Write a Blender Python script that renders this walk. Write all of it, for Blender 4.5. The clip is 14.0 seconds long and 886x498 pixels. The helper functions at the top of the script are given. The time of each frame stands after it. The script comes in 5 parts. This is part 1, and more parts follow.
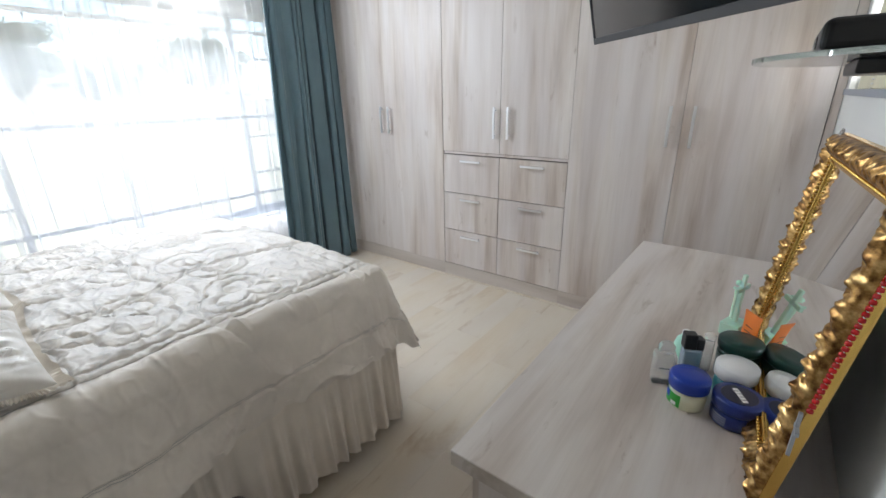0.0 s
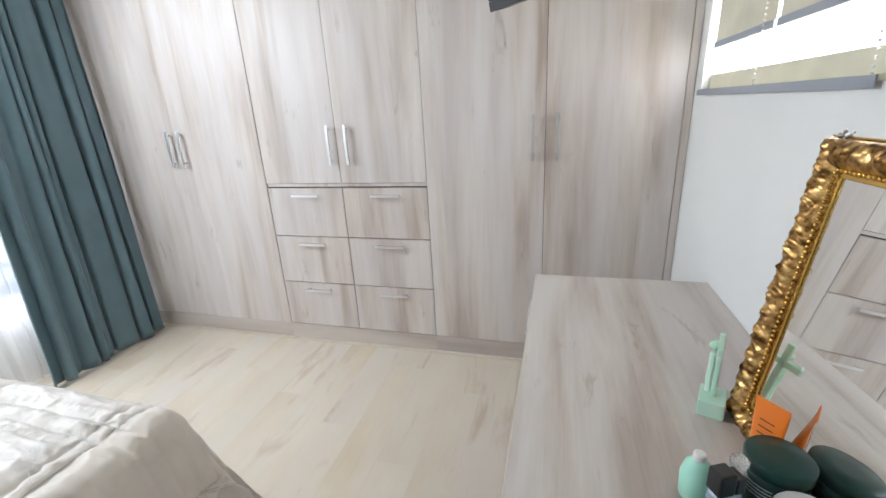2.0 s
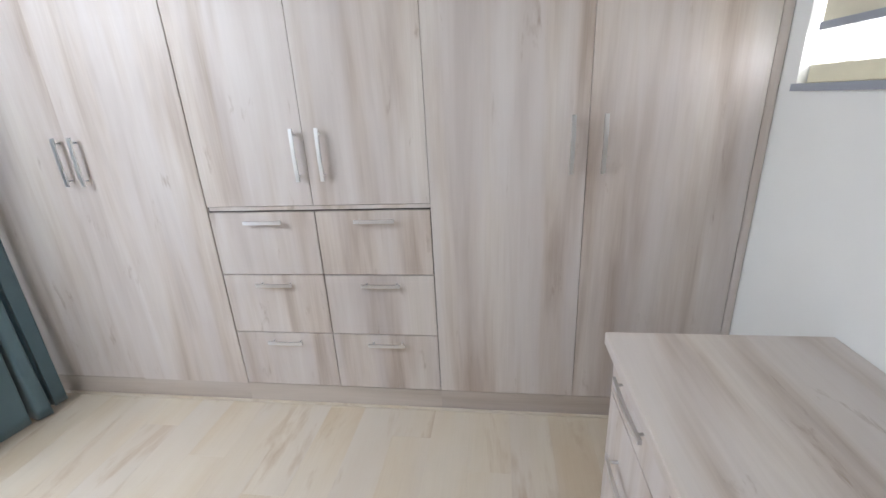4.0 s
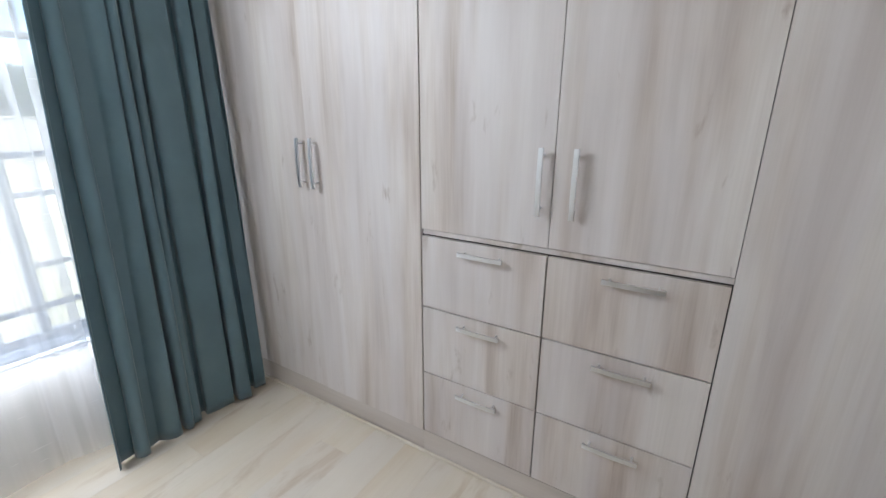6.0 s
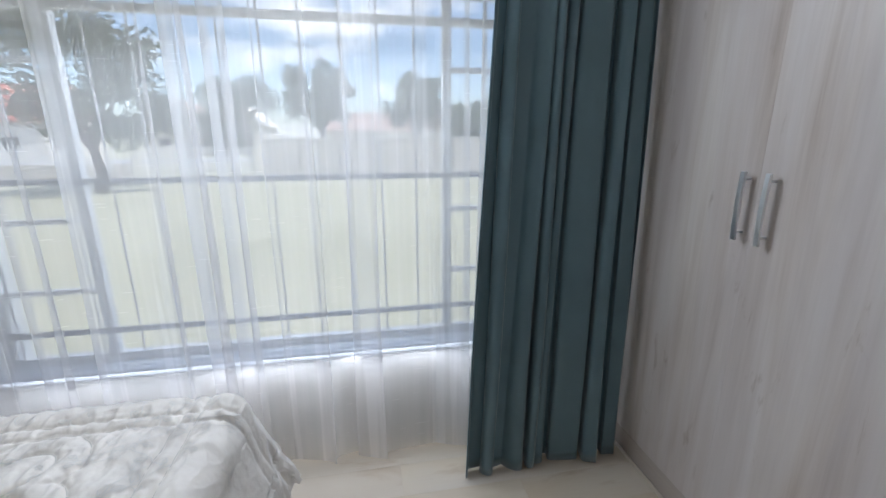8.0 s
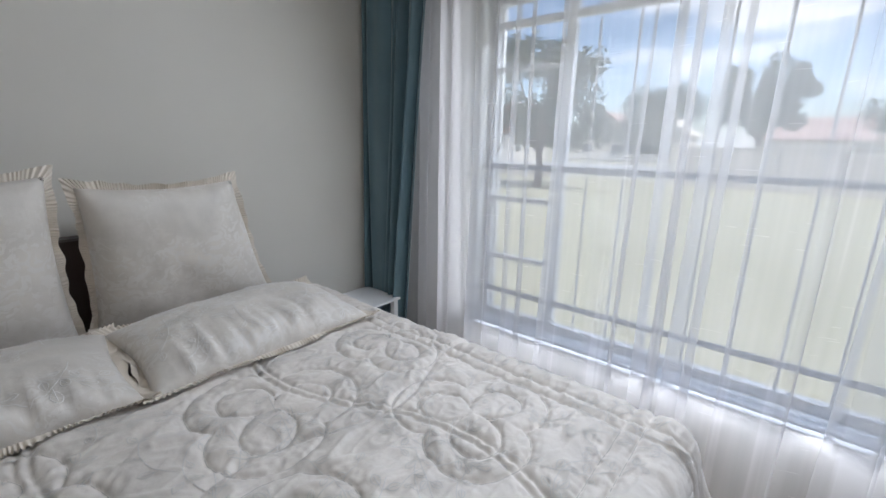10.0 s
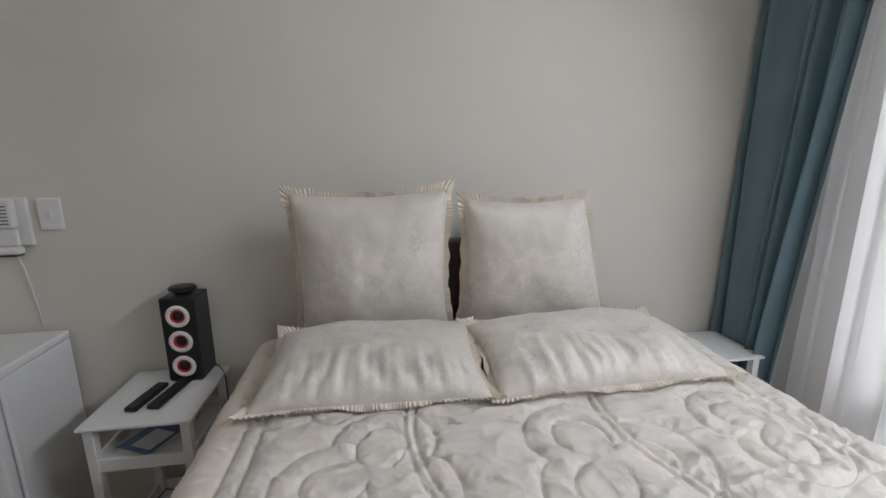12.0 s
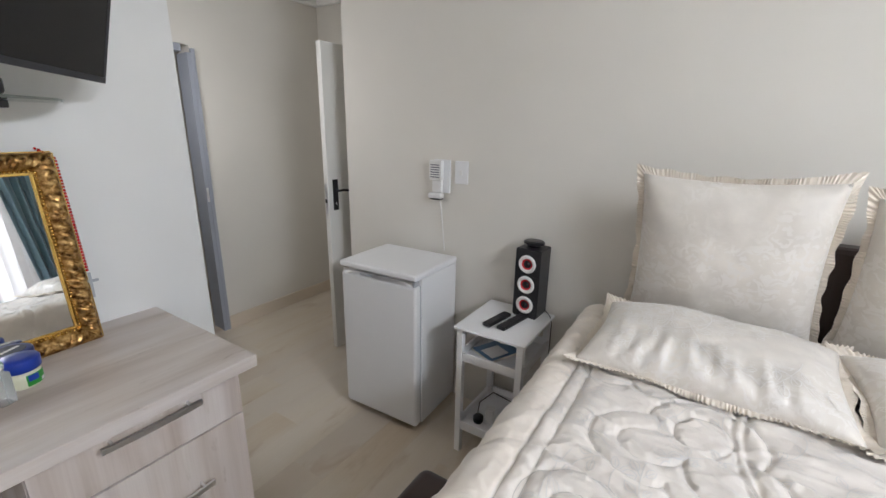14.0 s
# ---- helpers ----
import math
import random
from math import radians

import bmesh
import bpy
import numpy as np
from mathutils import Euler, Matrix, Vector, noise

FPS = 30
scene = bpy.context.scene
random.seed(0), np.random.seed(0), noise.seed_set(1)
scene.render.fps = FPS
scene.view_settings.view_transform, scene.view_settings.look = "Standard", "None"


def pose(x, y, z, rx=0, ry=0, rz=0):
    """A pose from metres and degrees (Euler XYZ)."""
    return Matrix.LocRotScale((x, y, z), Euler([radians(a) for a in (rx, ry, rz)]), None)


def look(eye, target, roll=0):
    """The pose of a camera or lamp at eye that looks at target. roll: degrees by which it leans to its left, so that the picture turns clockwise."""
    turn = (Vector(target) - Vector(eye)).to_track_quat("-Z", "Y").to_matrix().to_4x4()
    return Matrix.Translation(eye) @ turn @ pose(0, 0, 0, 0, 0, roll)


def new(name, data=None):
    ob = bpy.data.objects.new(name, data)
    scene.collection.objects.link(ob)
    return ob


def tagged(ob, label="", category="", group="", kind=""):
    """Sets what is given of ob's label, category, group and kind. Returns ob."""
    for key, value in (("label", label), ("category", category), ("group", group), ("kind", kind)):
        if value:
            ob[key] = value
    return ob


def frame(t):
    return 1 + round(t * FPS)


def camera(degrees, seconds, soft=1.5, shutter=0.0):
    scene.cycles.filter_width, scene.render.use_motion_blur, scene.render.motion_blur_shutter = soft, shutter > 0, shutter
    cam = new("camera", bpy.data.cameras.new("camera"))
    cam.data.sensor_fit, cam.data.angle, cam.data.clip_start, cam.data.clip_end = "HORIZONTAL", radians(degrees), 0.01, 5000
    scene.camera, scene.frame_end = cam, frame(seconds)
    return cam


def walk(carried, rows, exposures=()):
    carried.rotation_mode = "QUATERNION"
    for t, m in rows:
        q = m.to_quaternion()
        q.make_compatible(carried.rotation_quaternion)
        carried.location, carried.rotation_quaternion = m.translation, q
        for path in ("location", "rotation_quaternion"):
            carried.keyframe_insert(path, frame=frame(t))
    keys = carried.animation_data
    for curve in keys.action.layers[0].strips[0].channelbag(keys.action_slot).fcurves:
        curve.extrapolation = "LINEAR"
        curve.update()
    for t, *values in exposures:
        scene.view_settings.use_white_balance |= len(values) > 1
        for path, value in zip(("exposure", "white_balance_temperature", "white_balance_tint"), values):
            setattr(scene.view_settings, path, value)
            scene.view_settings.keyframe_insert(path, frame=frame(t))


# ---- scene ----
from math import cos, pi, sin
cam = camera(92.7, 14.0)
EXPOSURES = [(0, 2.35, 5900, 9), (2, 2.72, 5900, 9), (4.5, 2.48, 5950, 12), (5, 2.62, 5880, 10), (5.5, 2.5, 5800, 9), (6.5, 1.92, 5800, 10), (7.5, 1.47, 5760, 10), (9, 1.3, 5700, 11),
             (11.5, 1.34, 6150, 13), (12.5, 2.02, 6180, 13), (13.3, 2.4, 6120, 13), (14, 2.42, 6100, 13)]
PATH = [
    (0, (-0.181, -0.01, 1.546), (-1.322, 1.485, 0.865), -1.1),
    (0.5, (-0.315, 0.065, 1.484), (-1.236, 1.721, 0.843), -1.1),
    (1, (-0.379, 0.236, 1.506), (-1.106, 1.982, 0.857), -2.4),
    (1.5, (-0.437, 0.393, 1.502), (-1.021, 2.196, 0.864), -2.8),
    (2, (-0.534, 0.543, 1.524), (-1.054, 2.367, 0.891), -3.1),
    (4.3, (-1.02, 1.122, 1.549), (-1.277, 2.989, 0.882), -2.9),
    (4.5, (-1.054, 1.166, 1.539), (-1.358, 3.031, 0.885), -2.4),
    (5, (-1.161, 1.286, 1.543), (-1.723, 3.1, 0.916), -1.3),
    (5.5, (-1.258, 1.378, 1.549), (-2.035, 3.115, 0.933), -0.0),
    (6, (-1.39, 1.475, 1.55), (-2.393, 3.103, 0.962), 0.1),
    (6.5, (-1.533, 1.53, 1.574), (-2.729, 3.028, 1.003), -0.2),
    (7, (-1.654, 1.569, 1.57), (-3.132, 2.807, 1.04), -0.9),
    (7.5, (-1.75, 1.598, 1.567), (-3.475, 2.466, 1.051), -1.1),
    (8, (-1.835, 1.612, 1.574), (-3.736, 1.966, 1.067), -0.2),
    (8.5, (-1.878, 1.612, 1.577), (-3.806, 1.461, 1.065), 0.4),
    (9, (-1.917, 1.558, 1.56), (-3.734, 0.902, 1.043), 0.5),
    (9.2, (-1.955, 1.513, 1.536), (-3.712, 0.712, 1.014), 0.8),
    (11.3, (-1.909, 1.151, 1.502), (-2.759, -0.612, 1.091), -0.3),
    (11.5, (-1.908, 1.15, 1.51), (-2.61, -0.675, 1.087), -0.6),
    (12, (-1.894, 1.153, 1.512), (-2.191, -0.779, 1.087), -0.2),
    (12.5, (-1.883, 1.173, 1.516), (-1.825, -0.776, 1.071), 0.5),
    (13, (-1.857, 1.213, 1.531), (-1.425, -0.677, 1.04), 1.1),
    (13.5, (-1.836, 1.254, 1.531), (-1.108, -0.535, 1.013), 1.2),
    (14, (-1.81, 1.303, 1.531), (-0.775, -0.318, 0.981), 1.0),
]
walk(cam, [(t, look(eye, target, roll)) for t, eye, target, roll in PATH], EXPOSURES)

# ---- world and sun ----
world = bpy.data.worlds.new("world")
scene.world = world
world.use_nodes = True
wn = world.node_tree
sky = wn.nodes.new("ShaderNodeTexSky")
sky.sky_type, sky.sun_disc = "NISHITA", False
sky.sun_elevation, sky.sun_rotation = radians(58), radians(20)
sky.air_density, sky.dust_density = 1.0, 1.5
wn.nodes["Background"].inputs["Strength"].default_value = 0.084
wtc, wmap, wns = wn.nodes.new("ShaderNodeTexCoord"), wn.nodes.new("ShaderNodeMapping"), wn.nodes.new("ShaderNodeTexNoise")
wmap.inputs["Scale"].default_value = (1.0, 1.0, 3.2)
wns.inputs["Scale"].default_value, wns.inputs["Detail"].default_value = 3.4, 8.0
wr, wmix = wn.nodes.new("ShaderNodeValToRGB"), wn.nodes.new("ShaderNodeMix")
wr.color_ramp.elements[0].position, wr.color_ramp.elements[1].position = 0.50, 0.64
wmix.data_type = "RGBA"
wmix.inputs[7].default_value = (7.2, 7.1, 7.0, 1)
for a, b in ((wtc.outputs["Generated"], wmap.inputs[0]), (wmap.outputs[0], wns.inputs["Vector"]), (wns.outputs[0], wr.inputs[0]), (wr.outputs[0], wmix.inputs[0]), (sky.outputs[0], wmix.inputs[6]), (wmix.outputs[2], wn.nodes["Background"].inputs["Color"])):
    wn.links.new(a, b)
sun = new("sun", bpy.data.lights.new("sun", "SUN"))
sun.data.energy, sun.data.angle, sun.data.color = 2.2, radians(0.6), (1.0, 0.95, 0.88)
sun.matrix_world = look((0, 0, 0), (-sin(radians(20)) * cos(radians(58)), -cos(radians(20)) * cos(radians(58)), -sin(radians(58))))


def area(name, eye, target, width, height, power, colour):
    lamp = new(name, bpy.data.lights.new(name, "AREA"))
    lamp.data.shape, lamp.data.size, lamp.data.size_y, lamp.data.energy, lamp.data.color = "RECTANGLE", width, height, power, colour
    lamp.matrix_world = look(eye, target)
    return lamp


# area lamps added to stand in for the sky's light at the two windows
# unseen fill strip inside the room above the window head, brightens the room
area("west_fill_strip", (-3.56, 1.1, 2.33), (-0.6, 1.7, 0.85), 1.4, 0.16, 8.0, (0.95, 0.98, 1.0))
# added lamp outside under the eaves, lights the voile from behind
area("west_voile_fill", (-4.25, 1.2, 2.48), (-3.55, 1.2, 1.2), 2.2, 0.4, 12.0, (0.95, 0.98, 1.0))
# added lamp panel filling the opening, seen through the panes as white sky
area("east_window_light", (0.28, 2.19, 1.88), (-1.94, 2.10, 1.45), 1.3, 0.95, 6.0, (1.0, 0.98, 0.97))
# added strips behind the voile, brightening it below the sill and beside the opening
area("sill_fill", (-3.745, 1.2, 0.562), (-3.70, 1.2, 0.0), 2.3, 0.04, 0.75, (1.0, 0.98, 0.95))
area("reveal_fill", (-3.735, -0.02, 1.40), (-3.71, -0.6, 1.38), 0.04, 1.6, 0.32, (1.0, 0.98, 0.96))
# unseen fill lamp added to brighten the passage, no source known there
area("passage_fill", (0.65, 0.33, 1.60), (0.60, -1.4, 1.0), 0.8, 0.9, 1.8, (1.0, 0.97, 0.92))

# ---- materials ----
def material(name, colour=(0.8, 0.8, 0.8), rough=0.5, metal=0.0, **more):
    m = bpy.data.materials.new(name)
    m.use_nodes = True
    b = m.node_tree.nodes["Principled BSDF"]
    b.inputs["Base Color"].default_value = (*colour, 1)
    b.inputs["Roughness"].default_value = rough
    b.inputs["Metallic"].default_value = metal
    for key, value in more.items():
        b.inputs[key.replace("_", " ")].default_value = value
    return m


def node(m, kind, **values):
    n = m.node_tree.nodes.new(kind)
    for key, value in values.items():
        n.inputs[key.replace("_", " ")].default_value = value
    return n


def join(m, a, b):
    m.node_tree.links.new(a, b)


def coords(m, scale=(1, 1, 1), per_object=0.0):
    """Object-space coordinates, stretched; per_object shifts them from object to object."""
    tc = m.node_tree.nodes.new("ShaderNodeTexCoord")
    mp = m.node_tree.nodes.new("ShaderNodeMapping")
    mp.inputs["Scale"].default_value = scale
    join(m, tc.outputs["Object"], mp.inputs["Vector"])
    if per_object:
        info = m.node_tree.nodes.new("ShaderNodeObjectInfo")
        mul = m.node_tree.nodes.new("ShaderNodeMath")
        mul.operation = "MULTIPLY"
        mul.inputs[1].default_value = per_object
        join(m, info.outputs["Random"], mul.inputs[0])
        cmb = m.node_tree.nodes.new("ShaderNodeCombineXYZ")
        for k in range(3):
            join(m, mul.outputs[0], cmb.inputs[k])
        join(m, cmb.outputs[0], mp.inputs["Location"])
    return mp.outputs[0]


def ramp(m, fac, stops):
    r = m.node_tree.nodes.new("ShaderNodeValToRGB")
    while len(r.color_ramp.elements) < len(stops):
        r.color_ramp.elements.new(0.5)
    for e, (p, c) in zip(r.color_ramp.elements, stops):
        e.position, e.color = p, (*c, 1)
    join(m, fac, r.inputs[0])
    return r.outputs[0]


def bump(m, height, strength=0.2, distance=0.005):
    b = node(m, "ShaderNodeBump", Strength=strength, Distance=distance)
    join(m, height, b.inputs["Height"])
    join(m, b.outputs[0], m.node_tree.nodes["Principled BSDF"].inputs["Normal"])


def blend(m, fac, a, b, how="MIX"):
    x = m.node_tree.nodes.new("ShaderNodeMix")
    x.data_type, x.blend_type = "RGBA", how
    if isinstance(fac, float):
        x.inputs[0].default_value = fac
    else:
        join(m, fac, x.inputs[0])
    for v, k in ((a, 6), (b, 7)):
        if isinstance(v, tuple):
            x.inputs[k].default_value = (*v, 1)
        else:
            join(m, v, x.inputs[k])
    return x.outputs[2]


def noise_tex(m, vec, scale, detail=4.0, rough=0.55, distortion=0.0):
    n = node(m, "ShaderNodeTexNoise", Scale=scale, Detail=detail, Roughness=rough, Distortion=distortion)
    join(m, vec, n.inputs["Vector"])
    return n.outputs[0]


def oak(name, axis, dark, mid, light, rough=0.45, per_object=0.0, broad_scale=8.0, knots=0.6, grain=0.09, knot_from=0.63):
    """Limed oak laminate: broad soft streaks along one axis, faint pores, a few brown knots."""
    m = material(name, mid, rough)

    def stretched(k):
        v = [1.0, 1.0, 1.0]
        v[axis] = k
        return coords(m, tuple(v), per_object)
    broad = noise_tex(m, stretched(grain), broad_scale, 4.0, 0.55, 0.35)
    streak = noise_tex(m, stretched(grain * 0.45), broad_scale * 3.2, 4.0, 0.6, 0.2)
    pores = noise_tex(m, stretched(0.02), 170.0, 2.0, 0.6)
    col = ramp(m, broad, [(0.34, dark), (0.48, mid), (0.62, light)])
    col = blend(m, 0.17, col, ramp(m, streak, [(0.32, dark), (0.5, mid), (0.68, light)]))
    col = blend(m, 0.12, col, ramp(m, pores, [(0.35, tuple(c * 0.8 for c in mid)), (0.6, light)]))
    cool = ramp(m, noise_tex(m, stretched(grain * 0.7), broad_scale * 0.75, 3.0, 0.5, 0.3), [(0.42, (0, 0, 0)), (0.60, (0.55, 0.55, 0.55))])
    col = blend(m, cool, col, (light[0] * 0.93, light[1] * 0.94, light[2] * 1.0))
    spots = noise_tex(m, stretched(0.24), broad_scale * 1.6, 5.0, 0.65, 0.5)
    mask = ramp(m, spots, [(knot_from, (0, 0, 0)), (knot_from + 0.13, (knots, knots, knots))])
    col = blend(m, mask, col, tuple(c * k for c, k in zip(dark, (0.72, 0.62, 0.52))))
    join(m, col, m.node_tree.nodes["Principled BSDF"].inputs["Base Color"])
    bump(m, pores, 0.10, 0.002)
    return m


M_WARD = oak("limed_oak_upright", 2, (0.37, 0.29, 0.235), (0.57, 0.495, 0.44), (0.69, 0.635, 0.59), 0.46, 3.0, 7.5, 0.6)
M_PLINTH = oak("plinth_oak", 0, (0.36, 0.30, 0.25), (0.50, 0.435, 0.38), (0.59, 0.525, 0.47), 0.5, 3.0, 6.0, 0.6)
M_TOP = oak("limed_oak_worktop", 1, (0.37, 0.30, 0.25), (0.55, 0.48, 0.425), (0.66, 0.605, 0.555), 0.38, 3.0, 9.0, 0.7, 0.12)
M_PLANK = oak("pale_oak_laminate", 1, (0.60, 0.49, 0.355), (0.65, 0.565, 0.445), (0.68, 0.61, 0.51), 0.36, 9.0, 3.2, 0.55, 0.3, 0.58)
M_JOINT = material("plank_joint", (0.52, 0.44, 0.34), 0.8)
# near-black that puts the shade of the gaps between fronts into the colour
M_GAP_SHADE = material("gap_shade", (0.05, 0.04, 0.035), 0.7)


def plaster(name, colour, rough=0.75):
    m = material(name, colour, rough)
    v = coords(m)
    big = noise_tex(m, v, 1.3, 3.0)
    col = ramp(m, big, [(0.3, tuple(c * 0.96 for c in colour)), (0.7, tuple(min(c * 1.03, 0.9) for c in colour))])
    join(m, col, m.node_tree.nodes["Principled BSDF"].inputs["Base Color"])
    bump(m, noise_tex(m, v, 240.0, 3.0), 0.08, 0.002)
    return m


M_WALL = plaster("cream_paint", (0.70, 0.67, 0.61))
M_WALL2 = plaster("white_paint", (0.80, 0.80, 0.78))
M_CEIL = plaster("ceiling_paint", (0.82, 0.81, 0.78))
M_OUT = plaster("outer_paint", (0.6, 0.57, 0.5))
M_CHROME = material("brushed_chrome", (0.80, 0.80, 0.81), 0.34, 1.0)
M_BLACK = material("black_plastic", (0.012, 0.012, 0.014), 0.35)
M_GLOSS = material("black_gloss", (0.006, 0.006, 0.007), 0.12)
M_WHITE = material("white_enamel", (0.80, 0.80, 0.80), 0.3)
M_PAINT = material("white_gloss_paint", (0.78, 0.77, 0.73), 0.35)
M_SKIRT = material("cream_skirting_paint", (0.66, 0.57, 0.46), 0.4)
M_STEEL = material("painted_steel", (0.42, 0.44, 0.47), 0.45, 0.3)
M_BAR = material("burglar_bar_paint", (0.72, 0.73, 0.75), 0.5)
M_RAIL = material("grey_bar_paint", (0.34, 0.36, 0.40), 0.5)


def cloth(name, colour, rough=0.85, weave=900.0, sheen=0.3):
    m = material(name, colour, rough, Sheen_Weight=sheen)
    v = coords(m)
    col = ramp(m, noise_tex(m, v, 6.0, 4.0), [(0.3, tuple(c * 0.9 for c in colour)), (0.7, tuple(min(1, c * 1.06) for c in colour))])
    join(m, col, m.node_tree.nodes["Principled BSDF"].inputs["Base Color"])
    bump(m, noise_tex(m, v, weave, 2.0), 0.25, 0.0008)
    return m


M_BLUE = cloth("blue_satin_curtain", (0.135, 0.222, 0.262), 0.32, 500.0, 0.35)
def let_light_through(m, share, colour):
    """Thin cloth: a share of the light comes through from behind."""
    t = m.node_tree
    mix, tl = t.nodes.new("ShaderNodeMixShader"), t.nodes.new("ShaderNodeBsdfTranslucent")
    tl.inputs[0].default_value = (*colour, 1)
    mix.inputs[0].default_value = share
    join(m, t.nodes["Principled BSDF"].outputs[0], mix.inputs[1])
    join(m, tl.outputs[0], mix.inputs[2])
    join(m, mix.outputs[0], t.nodes["Material Output"].inputs[0])


let_light_through(M_BLUE, 0.12, (0.22, 0.34, 0.40))
M_CREAM = cloth("cream_cotton", (0.74, 0.68, 0.60), 0.8)
M_FRILL = cloth("cream_frill", (0.74, 0.665, 0.565), 0.85)


def crumpled(name, colour, rough, coarse, fine, relief=0.6):
    """Cotton satin with soft creases and fine crumples."""
    m = cloth(name, colour, rough, 900.0, 0.35)
    v = coords(m)
    hollow = noise_tex(m, v, coarse, 4.0, 0.5, 0.35)
    crisp = noise_tex(m, v, fine, 3.0, 0.5, 0.3)
    height = blend(m, 0.35, hollow, crisp)
    b = node(m, "ShaderNodeBump", Strength=relief, Distance=0.016)
    join(m, height, b.inputs["Height"])
    old = m.node_tree.nodes["Bump"]
    join(m, old.outputs[0], b.inputs["Normal"])
    bs = m.node_tree.nodes["Principled BSDF"]
    join(m, b.outputs[0], bs.inputs["Normal"])
    base = bs.inputs["Base Color"].links[0].from_socket
    stain = ramp(m, noise_tex(m, v, coarse * 1.6, 3.0, 0.6), [(0.38, (0.95, 0.95, 0.95)), (0.6, (1, 1, 1))])
    join(m, blend(m, 1.0, base, stain, "MULTIPLY"), bs.inputs["Base Color"])
    return m


M_QUILT = crumpled("grey_white_quilt_cotton", (0.765, 0.71, 0.645), 0.5, 8.0, 24.0, 0.6)
M_BORDER = crumpled("cream_quilt_cotton", (0.75, 0.68, 0.595), 0.65, 4.0, 12.0, 0.45)
M_PILLOW = crumpled("cream_pillow_satin", (0.73, 0.68, 0.61), 0.5, 7.0, 20.0, 0.4)
def damask(m, light, scale):
    """Woven leaves that differ from their ground in gloss and a little in tone."""
    v = coords(m)
    bs = m.node_tree.nodes["Principled BSDF"]
    leaves = ramp(m, noise_tex(m, v, scale, 1.5, 0.5, 2.2), [(0.50, (0, 0, 0)), (0.54, (1, 1, 1))])
    where = ramp(m, noise_tex(m, v, 5.0, 2.0), [(0.42, (0, 0, 0)), (0.56, (1, 1, 1))])
    mask = blend(m, 1.0, leaves, where, "MULTIPLY")
    base = bs.inputs["Base Color"].links[0].from_socket
    join(m, blend(m, mask, base, light), bs.inputs["Base Color"])
    join(m, ramp(m, mask, [(0.0, (0.52, 0.52, 0.52)), (1.0, (0.28, 0.28, 0.28))]), bs.inputs["Roughness"])


damask(M_PILLOW, (0.765, 0.725, 0.67), 22.0)
M_THREAD = cloth("grey_embroidery_thread", (0.675, 0.65, 0.615), 0.35)
M_THREAD2 = cloth("pale_embroidery_thread", (0.82, 0.79, 0.75), 0.3)
# quilting thread, its taupe darkened to paint in the shade of the seams
M_STITCH_SHADE = cloth("taupe_thread_and_seam_shade", (0.50, 0.47, 0.43), 0.7)
M_HEAD = cloth("brown_upholstery", (0.045, 0.025, 0.02), 0.6)


def sheer():
    """White voile, thicker where its folds bunch."""
    m = bpy.data.materials.new("white_voile")
    m.use_nodes = True
    t = m.node_tree
    t.nodes.clear()
    out = t.nodes.new("ShaderNodeOutputMaterial")
    clear, tl, df = t.nodes.new("ShaderNodeBsdfTransparent"), t.nodes.new("ShaderNodeBsdfTranslucent"), t.nodes.new("ShaderNodeBsdfDiffuse")
    clear.inputs[0].default_value = (1, 1, 1, 1)
    tl.inputs[0].default_value = (0.93, 0.92, 0.93, 1)
    df.inputs[0].default_value = (0.93, 0.92, 0.92, 1)
    a, b = t.nodes.new("ShaderNodeMixShader"), t.nodes.new("ShaderNodeMixShader")
    a.inputs[0].default_value = 0.35
    join(m, tl.outputs[0], a.inputs[1])
    join(m, df.outputs[0], a.inputs[2])
    bands = ramp(m, noise_tex(m, coords(m, (0.2, 1.0, 0.03)), 9.0, 3.0, 0.6), [(0.40, (0.44, 0.44, 0.44)), (0.60, (0.50, 0.50, 0.50)), (0.66, (0.62, 0.62, 0.62))])
    slub = ramp(m, noise_tex(m, coords(m, (0.2, 9.0, 150.0)), 1.0, 1.0, 0.4), [(0.70, (0, 0, 0)), (0.76, (0.55, 0.55, 0.55))])
    bands = blend(m, 1.0, bands, slub, "LIGHTEN")
    place = m.node_tree.nodes.new("ShaderNodeSeparateXYZ")
    join(m, coords(m), place.inputs[0])
    gathered = ramp(m, place.outputs[1], [(0.0, (0.75, 0.75, 0.75)), (0.12, (0, 0, 0))])
    join(m, blend(m, 1.0, bands, gathered, "LIGHTEN"), b.inputs[0])
    join(m, clear.outputs[0], b.inputs[1])
    join(m, a.outputs[0], b.inputs[2])
    join(m, b.outputs[0], out.inputs[0])
    return m


M_SHEER = sheer()


def glass():
    m = bpy.data.materials.new("window_glass")
    m.use_nodes = True
    t = m.node_tree
    t.nodes.clear()
    out = t.nodes.new("ShaderNodeOutputMaterial")
    clear, gl, mix = (t.nodes.new("ShaderNodeBsdf" + k) if k[0] in "TG" else t.nodes.new("ShaderNode" + k) for k in ("Transparent", "Glossy", "MixShader"))
    gl.inputs["Roughness"].default_value = 0.02
    mix.inputs[0].default_value = 0.05
    join(m, clear.outputs[0], mix.inputs[1])
    join(m, gl.outputs[0], mix.inputs[2])
    join(m, mix.outputs[0], out.inputs[0])
    return m


M_GLASS = glass()
M_MIRROR = material("mirror_silver", (0.9, 0.91, 0.9), 0.015, 1.0)


